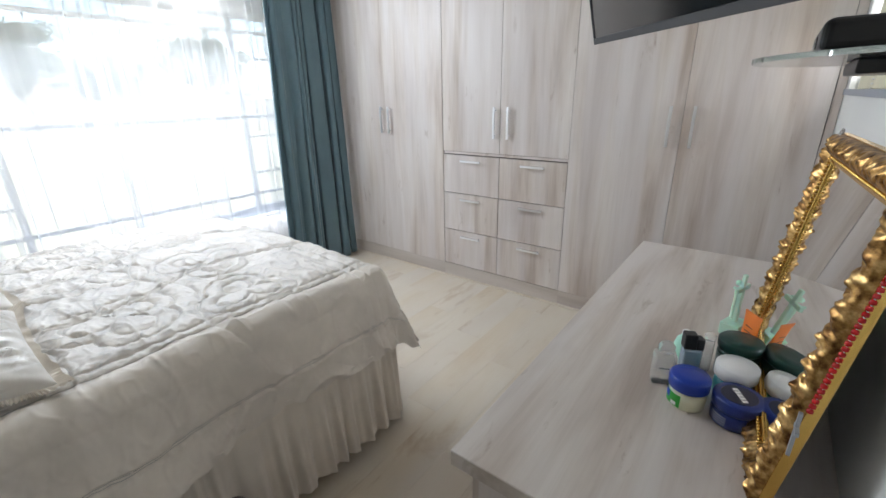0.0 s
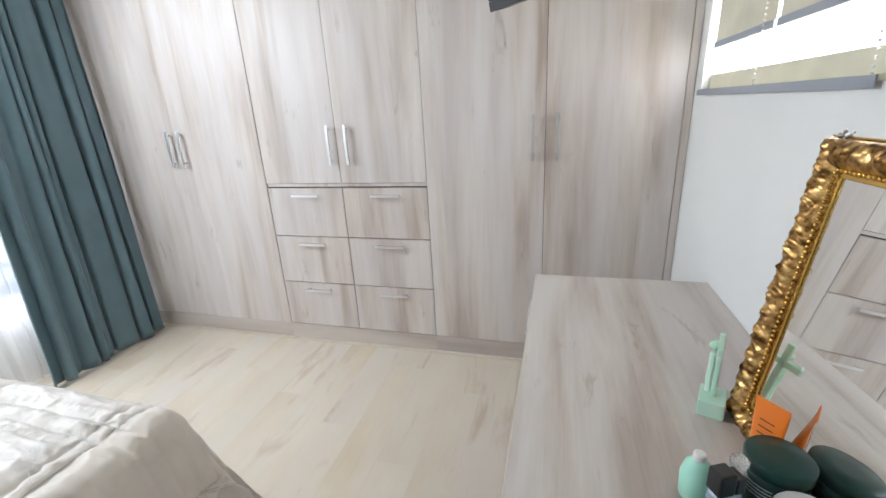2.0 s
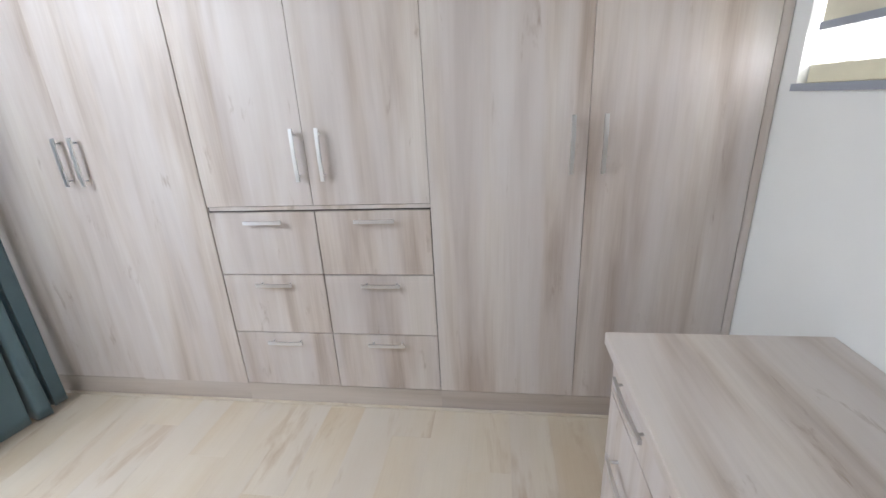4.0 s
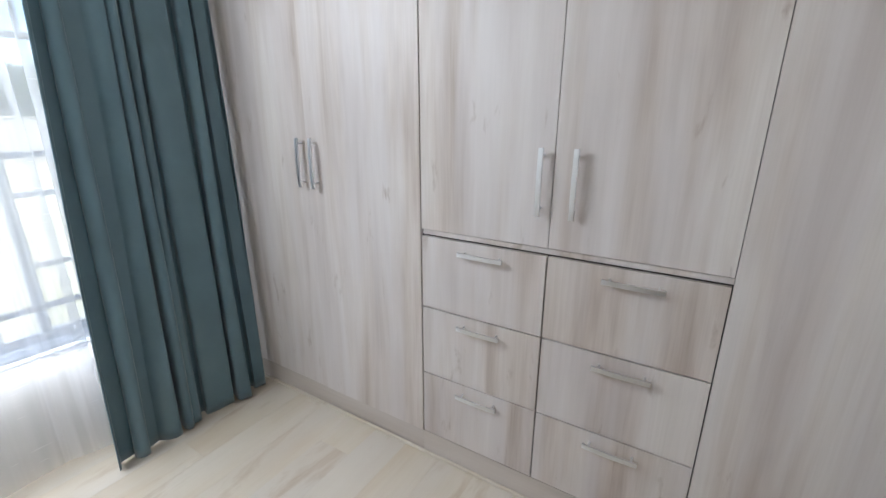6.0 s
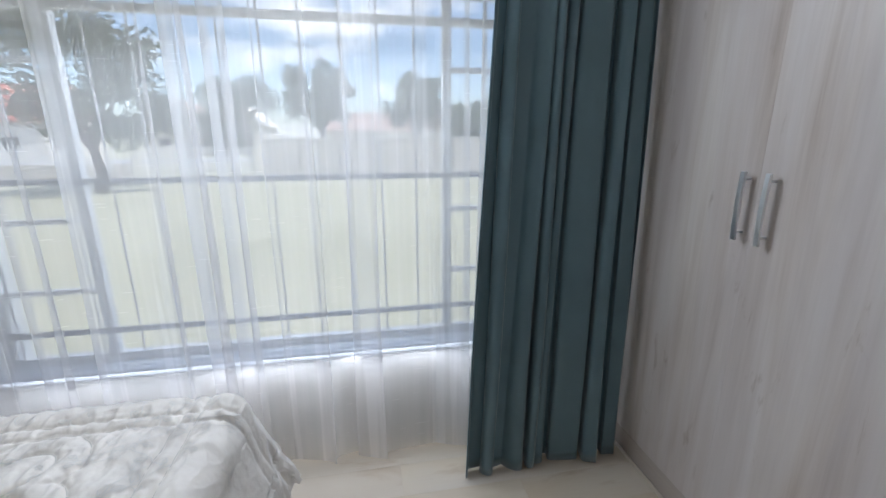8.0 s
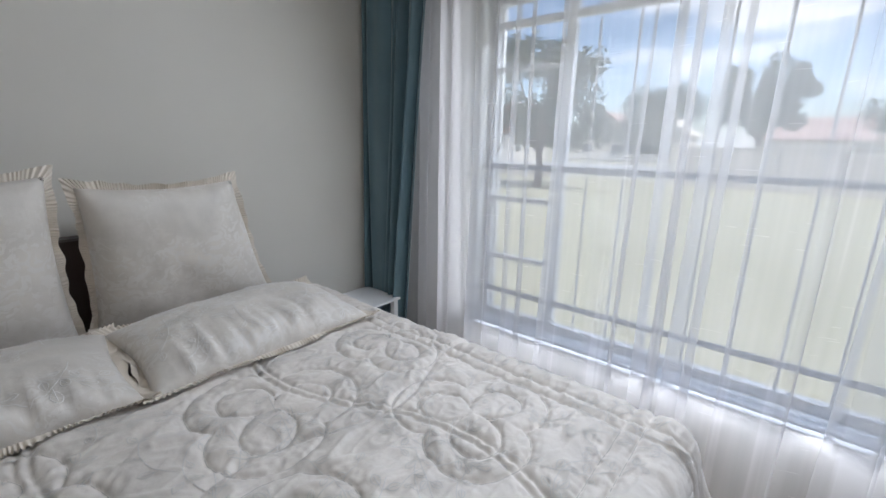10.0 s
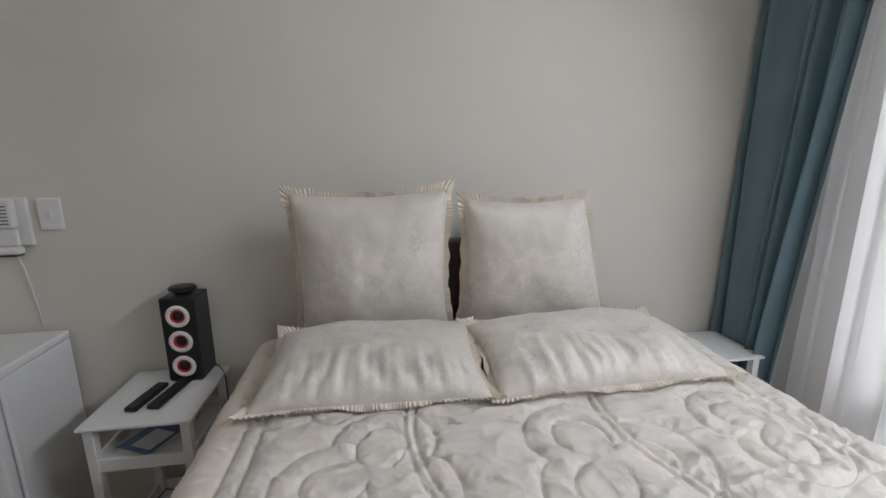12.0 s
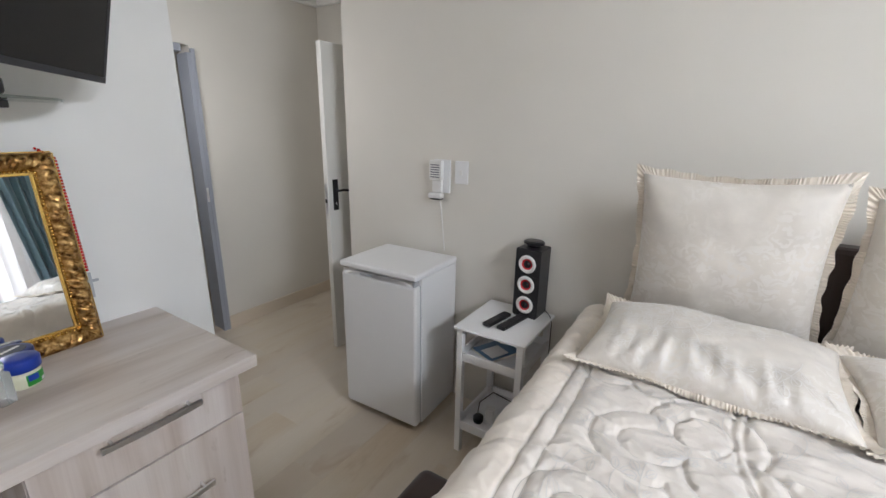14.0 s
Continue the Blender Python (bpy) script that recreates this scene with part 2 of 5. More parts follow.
# ---- mesh helpers ----
def put(name, bm, mat, parent=None, label="", smooth=False):
    me = bpy.data.meshes.new(name)
    bmesh.ops.recalc_face_normals(bm, faces=bm.faces)
    bm.to_mesh(me)
    bm.free()
    if smooth:
        me.polygons.foreach_set("use_smooth", [True] * len(me.polygons))
    for x in (mat if isinstance(mat, list) else [mat]):
        me.materials.append(x)
    ob = new(name, me)
    ob.parent = parent
    return tagged(ob, label)


def part(name, bm, mat, parent, label="", smooth=False):
    return put(name, bm, mat, parent, label, smooth)


def empty(name, loc, label, category, group="", rz=0.0):
    e = new(name)
    e.location = loc
    e.rotation_euler = (0, 0, radians(rz))
    return tagged(e, label, category, group)


def box(x0, x1, y0, y1, z0, z1, bev=0.0, bm=None, seg=2):
    b = bmesh.new()
    bmesh.ops.create_cube(b, size=1)
    for v in b.verts:
        v.co = Vector((x0 + (v.co.x + 0.5) * (x1 - x0), y0 + (v.co.y + 0.5) * (y1 - y0), z0 + (v.co.z + 0.5) * (z1 - z0)))
    if bev:
        bmesh.ops.bevel(b, geom=list(b.edges), offset=bev, segments=seg, affect="EDGES", profile=0.5)
    if bm is None:
        return b
    me = bpy.data.meshes.new("t")
    b.to_mesh(me)
    b.free()
    bm.from_mesh(me)
    bpy.data.meshes.remove(me)
    return bm


def boxes(rows, bev=0.0):
    bm = bmesh.new()
    for r in rows:
        box(*r, bev=bev, bm=bm)
    return bm


def lathe(profile, n=28, at=(0, 0, 0), bm=None, squash=(1, 1)):
    """A solid of revolution about z from (radius, height) pairs."""
    bm = bm or bmesh.new()
    rings = []
    for r, z in profile:
        rings.append([bm.verts.new((at[0] + squash[0] * r * cos(2 * pi * k / n), at[1] + squash[1] * r * sin(2 * pi * k / n), at[2] + z)) for k in range(n)])
    for a, b in zip(rings, rings[1:]):
        for k in range(n):
            bm.faces.new((a[k], a[(k + 1) % n], b[(k + 1) % n], b[k]))
    bm.faces.new(rings[0][::-1])
    bm.faces.new(rings[-1])
    return bm


def tube(points, r, n=8, bm=None, closed=False):
    """A round bar along a polyline."""
    bm = bm or bmesh.new()
    pts = [Vector(p) for p in points]
    rings = []
    for i, p in enumerate(pts):
        d = (pts[min(i + 1, len(pts) - 1)] - pts[max(i - 1, 0)]).normalized()
        u = d.cross(Vector((0, 0, 1)) if abs(d.z) < 0.9 else Vector((1, 0, 0))).normalized()
        w = d.cross(u)
        rings.append([bm.verts.new(p + r * (cos(2 * pi * k / n) * u + sin(2 * pi * k / n) * w)) for k in range(n)])
    for a, b in zip(rings, rings[1:]):
        for k in range(n):
            bm.faces.new((a[k], a[(k + 1) % n], b[(k + 1) % n], b[k]))
    bm.faces.new(rings[0][::-1])
    bm.faces.new(rings[-1])
    return bm


def grid(nu, nv, f, bm=None, wrap=False):
    bm = bm or bmesh.new()
    vs = [[bm.verts.new(f(i / nu, j / nv)) for j in range(nv + 1)] for i in range(nu + (0 if wrap else 1))]
    for i in range(nu):
        for j in range(nv):
            a, b = vs[i], vs[(i + 1) % len(vs)]
            bm.faces.new((a[j], b[j], b[j + 1], a[j + 1]))
    return bm


# ---- the room's shell ----
XW, YS, YN, XE, ZC = -3.78, -0.60, 2.87, 0.06, 2.52
WIN = (0.02, 2.42, 0.57, 2.20)


def structure(ob, label, category):
    return tagged(ob, label, category, kind="structure")


structure(put("ground_slab", box(XW - 0.2, 2.4, -1.6, 3.6, -0.3, -0.011), M_OUT), "grey concrete slab under the room", "floor")
floor = structure(put("floor", box(XW - 0.1, 2.3, -1.5, 3.55, -0.0105, -0.0085), M_JOINT), "pale cream oak laminate plank floor", "floor")
bm = boxes([(XW - 0.22, XW, -0.75, WIN[0], -0.3, ZC), (XW - 0.22, XW, WIN[1], 3.6, -0.3, ZC),
            (XW - 0.22, XW, WIN[0], WIN[1], -0.3, WIN[2]), (XW - 0.22, XW, WIN[0], WIN[1], WIN[3], ZC)])
structure(put("wall_west", bm, M_WALL2), "white painted wall round the big window", "wall")
structure(put("wall_south", box(XW, 0.11, YS - 0.13, YS, 0, ZC), M_WALL), "cream painted wall behind the bed", "wall")
structure(put("wall_north", box(XW, 0.3, 3.5, 3.62, -0.3, ZC), M_WALL), "cream painted wall behind the wardrobes", "wall")
W2 = (1.60, 2.78, 1.53, 2.22)
bm = boxes([(XE, XE + 0.2, 0.36, W2[0], 0, ZC), (XE, XE + 0.2, W2[1], 3.5, 0, ZC),
            (XE, XE + 0.2, W2[0], W2[1], 0, W2[2]), (XE, XE + 0.2, W2[0], W2[1], W2[3], ZC)])
structure(put("wall_east", bm, M_WALL2), "white painted wall behind the dressing table", "wall")
structure(put("wall_passage_north", box(XE + 0.2, 2.3, 0.36, 0.5, 0, ZC), M_WALL), "cream painted passage wall", "wall")
bm = boxes([(1.2, 1.33, -1.52, -0.31, 0, ZC), (1.2, 1.33, -0.31, 0.36, 2.02, ZC)])
structure(put("wall_passage_east", bm, M_WALL), "cream painted passage wall with a doorway", "wall")
structure(put("wall_passage_south", box(-0.02, 1.2, -1.52, -1.4, 0, ZC), M_WALL), "cream painted end wall of the passage", "wall")
structure(put("wall_passage_west", box(-0.02, 0.11, -1.4, YS - 0.13, 0, ZC), M_WALL), "cream painted side wall of the passage", "wall")
structure(put("wall_side_room", boxes([(2.3, 2.4, -1.0, 0.5, 0, ZC), (1.33, 2.3, -1.1, -1.0, 0, ZC)]), M_WALL), "cream painted wall of the dark side room", "wall")
structure(put("ceiling", box(XW, 2.4, -1.52, 3.5, ZC, ZC + 0.08), M_CEIL), "flat white painted ceiling", "ceiling")
structure(put("ceiling_eaves", box(XW - 0.75, 2.7, -1.8, 3.9, ZC + 0.081, ZC + 0.2), M_OUT), "pale boarded roof eaves", "roof")

# ---- wardrobes ----
YF = 2.865


def bar_handle(parent, x, y, z, length, upright, facing=(0, -1)):
    """A flat bowed bar on two posts, standing off a front; facing: the way it points out."""
    fx, fy = facing
    bm = bmesh.new()
    n, half, w = 52, length / 2, 0.0085
    for k in range(n):
        rows = []
        for s in (k, k + 1):
            a = s / n * 2 - 1
            rows.append((a * half, 0.026 + 0.004 * (1 - a * a)))
        for sgn in (0,):
            pts = []
            for a, off in rows:
                rib = 0.0009 * (k % 2)
                for dw in (rib - w, w - rib):
                    for do in (0, 0.009):
                        along = Vector((0, 0, a)) if upright else Vector((fy * a, -fx * a, 0)) * -1
                        across = Vector((fy * dw, -fx * dw, 0)) if upright else Vector((0, 0, dw))
                        pts.append(bm.verts.new(Vector((x, y, z)) + along + across + Vector((fx, fy, 0)) * (off + do)))
            a0, a1, a2, a3, b0, b1, b2, b3 = pts
            for f in ((a0, a2, b2, b0), (a1, b1, b3, a3), (a0, b0, b1, a1), (a2, a3, b3, b2)) + (((a0, a1, a3, a2),) if k == 0 else ()) + (((b0, b2, b3, b1),) if k == n - 1 else ()):
                bm.faces.new(f)
    bmesh.ops.remove_doubles(bm, verts=bm.verts, dist=0.0004)
    for a in (-half * 0.78, half * 0.78):
        c = Vector((x, y, z)) + (Vector((0, 0, a)) if upright else Vector((fy * a, -fx * a, 0)))
        tube([c, c + Vector((fx, fy, 0)) * 0.029], 0.0045, 8, bm)
    return part("handle", bm, M_CHROME, parent, "brushed chrome bow handle")


def leaf(parent, x0, x1, z0, z1, name="door", y=YF, g=0.0012, t=0.018):
    return part(name, box(x0 + g, x1 - g, y, y + t, z0 + g, z1 - g, 0.0012, seg=1), M_WARD, parent)


def wardrobe(x0, x1, label):
    w = empty("wardrobe", ((x0 + x1) / 2, YF, 0), label, "wardrobe", "fitted wardrobes along the wall")
    cx, cy = (x0 + x1) / 2, YF

    def shift(ob):
        ob.location = (-cx, -cy, 0)
        return ob
    shift(part("carcass", box(x0 + 0.001, x1 - 0.001, YF + 0.022, 3.49, 0.10, 2.50), M_GAP_SHADE, w, "cabinet body coloured near-black for the shade in the door gaps"))
    shift(part("plinth", box(x0, x1, YF + 0.002, YF + 0.021, 0, 0.118), M_PLINTH, w))
    return w, shift


DOOR_TOP = 2.49
w, shift = wardrobe(-3.70, -2.352, "pale limed oak fitted wardrobe with two tall doors")
d = shift(leaf(w, -3.70, -2.992, 0.12, DOOR_TOP))
bar_handle(d, -3.027, YF, 1.352, 0.228, True)
d = shift(leaf(w, -2.992, -2.352, 0.12, DOOR_TOP, y=YF - 0.004))
bar_handle(d, -2.934, YF - 0.004, 1.352, 0.228, True)
w, shift = wardrobe(-2.352, -1.272, "pale limed oak fitted unit with two doors over six drawers")
d = shift(leaf(w, -2.352, -1.817, 1.118, DOOR_TOP))
bar_handle(d, -1.855, YF, 1.348, 0.228, True)
d = shift(leaf(w, -1.817, -1.272, 1.118, DOOR_TOP))
bar_handle(d, -1.740, YF, 1.348, 0.228, True)
shift(part("rail", box(-2.345, -1.272, YF + 0.006, YF + 0.02, 1.098, 1.116), M_WARD, w))
for x0, x1 in ((-2.352, -1.817), (-1.817, -1.272)):
    for z0, z1 in ((0.12, 0.445), (0.445, 0.772), (0.772, 1.092)):
        d = shift(leaf(w, x0, x1, z0, z1, "drawer", g=0.0028))
        bar_handle(d, (x0 + x1) / 2 + 0.015, YF, z1 - 0.046, 0.188, False)
w, shift = wardrobe(-1.272, 0.055, "pale limed oak fitted wardrobe with two doors beside the dressing table")
d = shift(leaf(w, -1.272, -0.612, 0.12, DOOR_TOP))
bar_handle(d, -0.676, YF, 1.352, 0.232, True)
d = shift(leaf(w, -0.612, 0.02, 0.12, DOOR_TOP))
bar_handle(d, -0.552, YF, 1.352, 0.232, True)
shift(part("filler_strip", box(0.022, 0.057, YF + 0.004, YF + 0.022, 0.0, 2.50), M_WARD, w, "darker oak filler strip"))
structure(put("trim", tube([(-3.72, YF - 0.006, 0.006), (0.05, YF - 0.006, 0.006)], 0.008, 8), M_PLANK), "thin pale bead along the plinth", "trim")

# ---- dressing table ----
DZ = 0.80
desk = empty("dressing_table", (-0.3, 1.48, 0), "limed oak laminate dressing table with drawers against the white wall", "dressing table")


def at_desk(ob):
    ob.location = (0.3, -1.48, 0)
    return ob


at_desk(part("tabletop", box(-0.622, XE - 0.001, 0.58, 2.335, DZ - 0.042, DZ, 0.002, seg=1), M_TOP, desk))
for y0, y1 in ((0.635, 1.16), (1.80, 2.29)):
    at_desk(part("cabinet_body", box(-0.58, XE - 0.002, y0, y1, 0.0, DZ - 0.043), M_WARD, desk))
    for z0, z1 in ((0.10, 0.603), (0.609, 0.752)):
        d = at_desk(part("drawer", box(-0.599, -0.581, y0 + 0.002, y1 - 0.002, z0, z1, 0.001, seg=1), M_WARD, desk))
        bar_handle(d, -0.599, (y0 + y1) / 2, 0.736 if z1 > 0.7 else z1 - 0.16, 0.25, False, (-1, 0))
at_desk(part("back_panel", box(XE - 0.03, XE - 0.002, 1.16, 1.80, 0.3, DZ - 0.043), M_WARD, desk))

# ---- bed ----
BX0, BX1, BY0, BY1, BZ = -3.07, -1.44, -0.50, 1.235, 0.845
bed = empty("bed", ((BX0 + BX1) / 2, 0.3, 0), "high double bed with cream ruffled valance and brown headboard", "bed")


def at_bed(ob):
    ob.location = (-(BX0 + BX1) / 2, -0.3, 0)
    return ob


at_bed(part("base", box(BX0 + 0.03, BX1 - 0.03, BY0, BY1 - 0.03, 0.06, 0.42, 0.02), M_CREAM, bed))
at_bed(part("mattress", box(BX0 + 0.02, BX1 - 0.02, BY0, BY1 - 0.02, 0.42, BZ - 0.03, 0.05, seg=4), M_CREAM, bed))
at_bed(part("headboard", box(BX0 + 0.44, BX1 - 0.3, YS + 0.005, BY0, 0.1, 1.18, 0.02), M_HEAD, bed, "dark brown padded headboard"))


def valance():
    path = [(BX1, BY0), (BX1, BY1), (BX0, BY1), (BX0, BY0)]
    segs = [(Vector(a), Vector(b)) for a, b in zip(path, path[1:])]
    total = sum((b - a).length for a, b in segs)

    def at(u):
        d = u * total
        for a, b in segs:
            L = (b - a).length
            if d <= L + 1e-6:
                t = (b - a) / L
                return a + t * d, Vector((t.y, -t.x)), u * total
            d -= L
        return segs[-1][1], Vector((-1, 0)), total

    def f(u, v):
        p, n, s = at(u)
        warp = s + 0.02 * sin(s * 9.0) + 0.012 * sin(s * 23.0)
        wave = (sin(warp * 2 * pi / 0.088) + 0.3 * sin(warp * 2 * pi / 0.037 + 1.3)) * 0.5
        fall = max(0.0, v - 0.22) / 0.78
        out = 0.014 + (0.002 + 0.040 * fall ** 0.8) * wave + 0.035 * fall
        return (p.x + n.x * out, p.y + n.y * out, 0.56 - v * 0.495 + 0.010 * fall * wave)
    return grid(1100, 14, f)


at_bed(part("valance", valance(), M_FRILL, bed, "cream gathered cotton valance", True))


MOTIFS = [(-2.72, 0.78, 0.19, 0.3), (-2.18, 0.80, 0.20, 1.2), (-1.72, 0.72, 0.17, 2.2), (-2.86, 0.34, 0.17, 1.9),
          (-2.40, 0.38, 0.20, 0.1), (-1.86, 0.34, 0.19, 2.9), (-2.62, -0.02, 0.15, 1.0), (-1.70, 0.02, 0.14, 0.5)]


def seam(x, y):
    """The distance from the nearest stitched line."""
    d = 1.0
    for e in (x - (BX0 + 0.10), (BX1 - 0.10) - x, (BY1 - 0.10) - y):
        d = min(d, abs(e), abs(e - 0.045) if e > -0.06 else 1.0)
    for cx, cy, r, ph in MOTIFS:
        dx, dy = x - cx, y - cy
        q = math.hypot(dx, dy)
        if q > r * 1.5:
            continue
        a = math.atan2(dy, dx) + ph
        d = min(d, abs(q - r * (0.72 + 0.42 * abs(sin(1.5 * a)) ** 0.8)), abs(q - r * (0.18 + 0.62 * abs(sin(1.5 * a)))))
    wave = 0.09 * sin(y * 5.2 + 0.4)
    for c in (-2.04, -2.56):
        d = min(d, abs(x - c - wave - 0.012), abs(x - c - wave + 0.012))
    d = min(d, abs(y - 0.56 - 0.05 * sin(x * 9.0)))
    return d


def quilt(x, y):
    d = seam(x, y)
    pucker = 0.0035 * noise.noise(Vector((x * 55, y * 55, 4))) * math.exp(-(d / 0.03) ** 2 * 0.5)
    crinkle = 0.0045 * (1 - min(1.0, abs(noise.noise(Vector((x * 5, y * 12, 8)))) * 7)) + 0.0025 * (1 - min(1.0, abs(noise.noise(Vector((x * 14, y * 24, 3)))) * 5))
    return 0.007 * (1 - math.exp(-(d / 0.0045) ** 2 * 0.5)) + 0.007 * (1 - math.exp(-(d / 0.019) ** 2 * 0.5)) - 0.004 + pucker + 0.005 * noise.noise(Vector((x * 15, y * 19, 1))) + crinkle


R_EDGE, DROP = 0.085, 0.42
QX0, QX1, QY0, QY1 = BX0 + R_EDGE - 0.02, BX1 - R_EDGE + 0.02, BY0 + 0.10, BY1 - R_EDGE + 0.02


def comforter_at(px, py):
    """Where the flat cloth's point px, py lies once it is spread over the mattress."""
    R = R_EDGE
    cx, cy = min(max(px, QX0), QX1), min(py, QY1)
    dx, dy = px - cx, py - cy
    L = min(math.hypot(dx, dy), DROP * 1.12)
    z = BZ - 0.008 + 0.014 * noise.noise(Vector((px * 3, py * 3, 0))) + quilt(px, py)
    if L < 1e-6:
        return (px, py, z)
    nx, ny = dx / math.hypot(dx, dy), dy / math.hypot(dx, dy)
    a = min(L / R, pi / 2)
    out, down = R * sin(a), R * (1 - cos(a))
    rest = max(0.0, L - R * pi / 2)
    s = (py if abs(nx) > abs(ny) else px)
    k = min(1, rest / 0.3)
    fold = noise.noise(Vector((cx * 2.0 + nx * 1.1, cy * 2.0 + ny * 1.1, rest * 1.5))) * 0.05
    fold += 0.022 * sin(7 * math.atan2(ny, nx) + s * 8) * k + 0.012 * noise.noise(Vector((px * 6, py * 6, 5)))
    out += rest * (0.2 + 0.28 * abs(nx * ny)) + fold * k + 0.005 * noise.noise(Vector((px * 14, py * 14, 3)))
    out += 0.016 * (1 - min(1.0, abs(noise.noise(Vector((px * 3 + py * 2, py * 4 - px * 2, rest * 3)))) * 5)) * k
    if DROP - 0.14 < L < DROP - 0.12:
        out -= 0.008
    return (cx + nx * out, cy + ny * out, max(z - down - rest * 0.97, 0.14) + 0.006 * sin(s * 70) * (1 if L > DROP - 0.02 else 0))


def comforter(top):
    """The embroidered top, or the plain border that hangs from it."""
    U0, U1, V0, V1 = QX0 - DROP, QX1 + DROP, QY0, QY1 + DROP
    split = BX1 - 0.096
    if top:
        return grid(500, 520, lambda u, v: comforter_at(U0 + (split - U0) * u, V0 + (V1 - V0) * v))
    return grid(130, 420, lambda u, v: comforter_at(split + (U1 - split) * u, V0 + (V1 - V0) * v))


def ribbon(bm, points, surface, half, lift):
    """A raised thread along points of a flat pattern, laid on a surface."""
    rows = []
    for i, p in enumerate(points):
        q0, q1 = points[max(i - 1, 0)], points[min(i + 1, len(points) - 1)]
        dx, dy = q1[0] - q0[0], q1[1] - q0[1]
        L = math.hypot(dx, dy) or 1.0
        a = Vector(surface(p[0] - dy / L * half, p[1] + dx / L * half))
        b = Vector(surface(p[0] + dy / L * half, p[1] - dx / L * half))
        c, e = Vector(surface(p[0] + 0.004, p[1])), Vector(surface(p[0], p[1] + 0.004))
        m0 = Vector(surface(p[0], p[1]))
        n = (c - m0).cross(e - m0).normalized() * lift
        rows.append([bm.verts.new(a + n), bm.verts.new(m0 + n * 1.3), bm.verts.new(b + n)])
    for r0, r1 in zip(rows, rows[1:]):
        for k in (0, 1):
            bm.faces.new((r0[k], r0[k + 1], r1[k + 1], r1[k]))


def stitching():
    """The quilting seams: scallops, leaves and the border's lines; their taupe includes crease shade."""
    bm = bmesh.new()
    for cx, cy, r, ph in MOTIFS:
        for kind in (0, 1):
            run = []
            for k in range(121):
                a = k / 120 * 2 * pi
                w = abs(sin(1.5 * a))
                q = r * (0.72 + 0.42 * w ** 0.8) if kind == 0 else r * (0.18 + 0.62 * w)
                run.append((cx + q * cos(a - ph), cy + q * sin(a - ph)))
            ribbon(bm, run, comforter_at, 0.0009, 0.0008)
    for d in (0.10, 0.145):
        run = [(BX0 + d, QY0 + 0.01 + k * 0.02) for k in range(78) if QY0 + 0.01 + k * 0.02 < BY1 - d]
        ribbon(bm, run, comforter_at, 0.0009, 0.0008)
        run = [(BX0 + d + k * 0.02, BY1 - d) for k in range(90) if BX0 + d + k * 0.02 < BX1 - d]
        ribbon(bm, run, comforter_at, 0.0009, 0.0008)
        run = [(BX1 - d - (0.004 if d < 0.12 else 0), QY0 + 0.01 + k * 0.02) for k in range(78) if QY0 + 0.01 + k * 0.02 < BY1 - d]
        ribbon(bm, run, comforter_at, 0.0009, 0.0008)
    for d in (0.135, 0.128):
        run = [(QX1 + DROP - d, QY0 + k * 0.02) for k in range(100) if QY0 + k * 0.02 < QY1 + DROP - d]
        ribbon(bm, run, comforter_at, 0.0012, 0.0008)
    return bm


def sprigs(surface, area_box, count, seed, scale=1.0, half=0.001, lift=0.0016):
    """Curling stems with pairs of outlined leaves."""
    rnd = random.Random(seed)
    bm = bmesh.new()
    x0, x1, y0, y1 = area_box

    def leaf_at(x, y, a, size):
        side = [(t / 6, 0.30 * sin(pi * t / 6) ** 0.8) for t in range(7)]
        outline = side + [(t, -w) for t, w in reversed(side[1:-1])] + [side[0]]
        pts = [(x + size * (t * cos(a) - w * sin(a)), y + size * (t * sin(a) + w * cos(a))) for t, w in outline]
        ribbon(bm, pts, surface, half, lift)
        ribbon(bm, [(x + size * t * cos(a), y + size * t * sin(a)) for t in (-0.25, 0.3, 0.8)], surface, half, lift)
    taken = []

    def free(x, y, gap):
        if any((x - p) ** 2 + (y - q) ** 2 < gap * gap for p, q in taken):
            return False
        taken.append((x, y))
        return True
    cols = max(1, int(math.sqrt(count * (x1 - x0) / (y1 - y0))))
    rows = max(1, round(count / cols))
    for i in range(cols * rows):
        x = x0 + (x1 - x0) * ((i % cols) + rnd.uniform(0.0, 1.0)) / cols
        y = y0 + (y1 - y0) * ((i // cols) + rnd.uniform(0.0, 1.0)) / rows
        a, curl = rnd.uniform(0, 2 * pi), rnd.choice((-1, 1)) * rnd.uniform(3.0, 9.0) / scale
        pts, step = [], 0.010 * scale
        for k in range(rnd.randint(18, 32)):
            pts.append((x, y))
            if k % 6 == 3:
                for d in (0.8, -0.9, 0.0)[:rnd.randint(1, 3)]:
                    if x0 < x < x1 and y0 < y < y1 and free(x + 0.02 * cos(a + d), y + 0.02 * sin(a + d), 0.021):
                        leaf_at(x + 0.010 * scale * cos(a + d), y + 0.010 * scale * sin(a + d), a + d + rnd.uniform(-0.2, 0.2), scale * rnd.uniform(0.020, 0.032))
            x, y = x + step * cos(a), y + step * sin(a)
            a += curl * step
            curl += rnd.uniform(-1.4, 1.2) / scale
            if not (x0 < x < x1 and y0 < y < y1):
                break
        if len(pts) > 3:
            ribbon(bm, pts, surface, half, lift)
    return bm


quilt_ob = at_bed(part("comforter", comforter(True), M_QUILT, bed, "quilted grey-white comforter with stitched scallops", True))
at_bed(part("comforter_border", comforter(False), M_BORDER, bed, "plain cream border of the comforter", True))
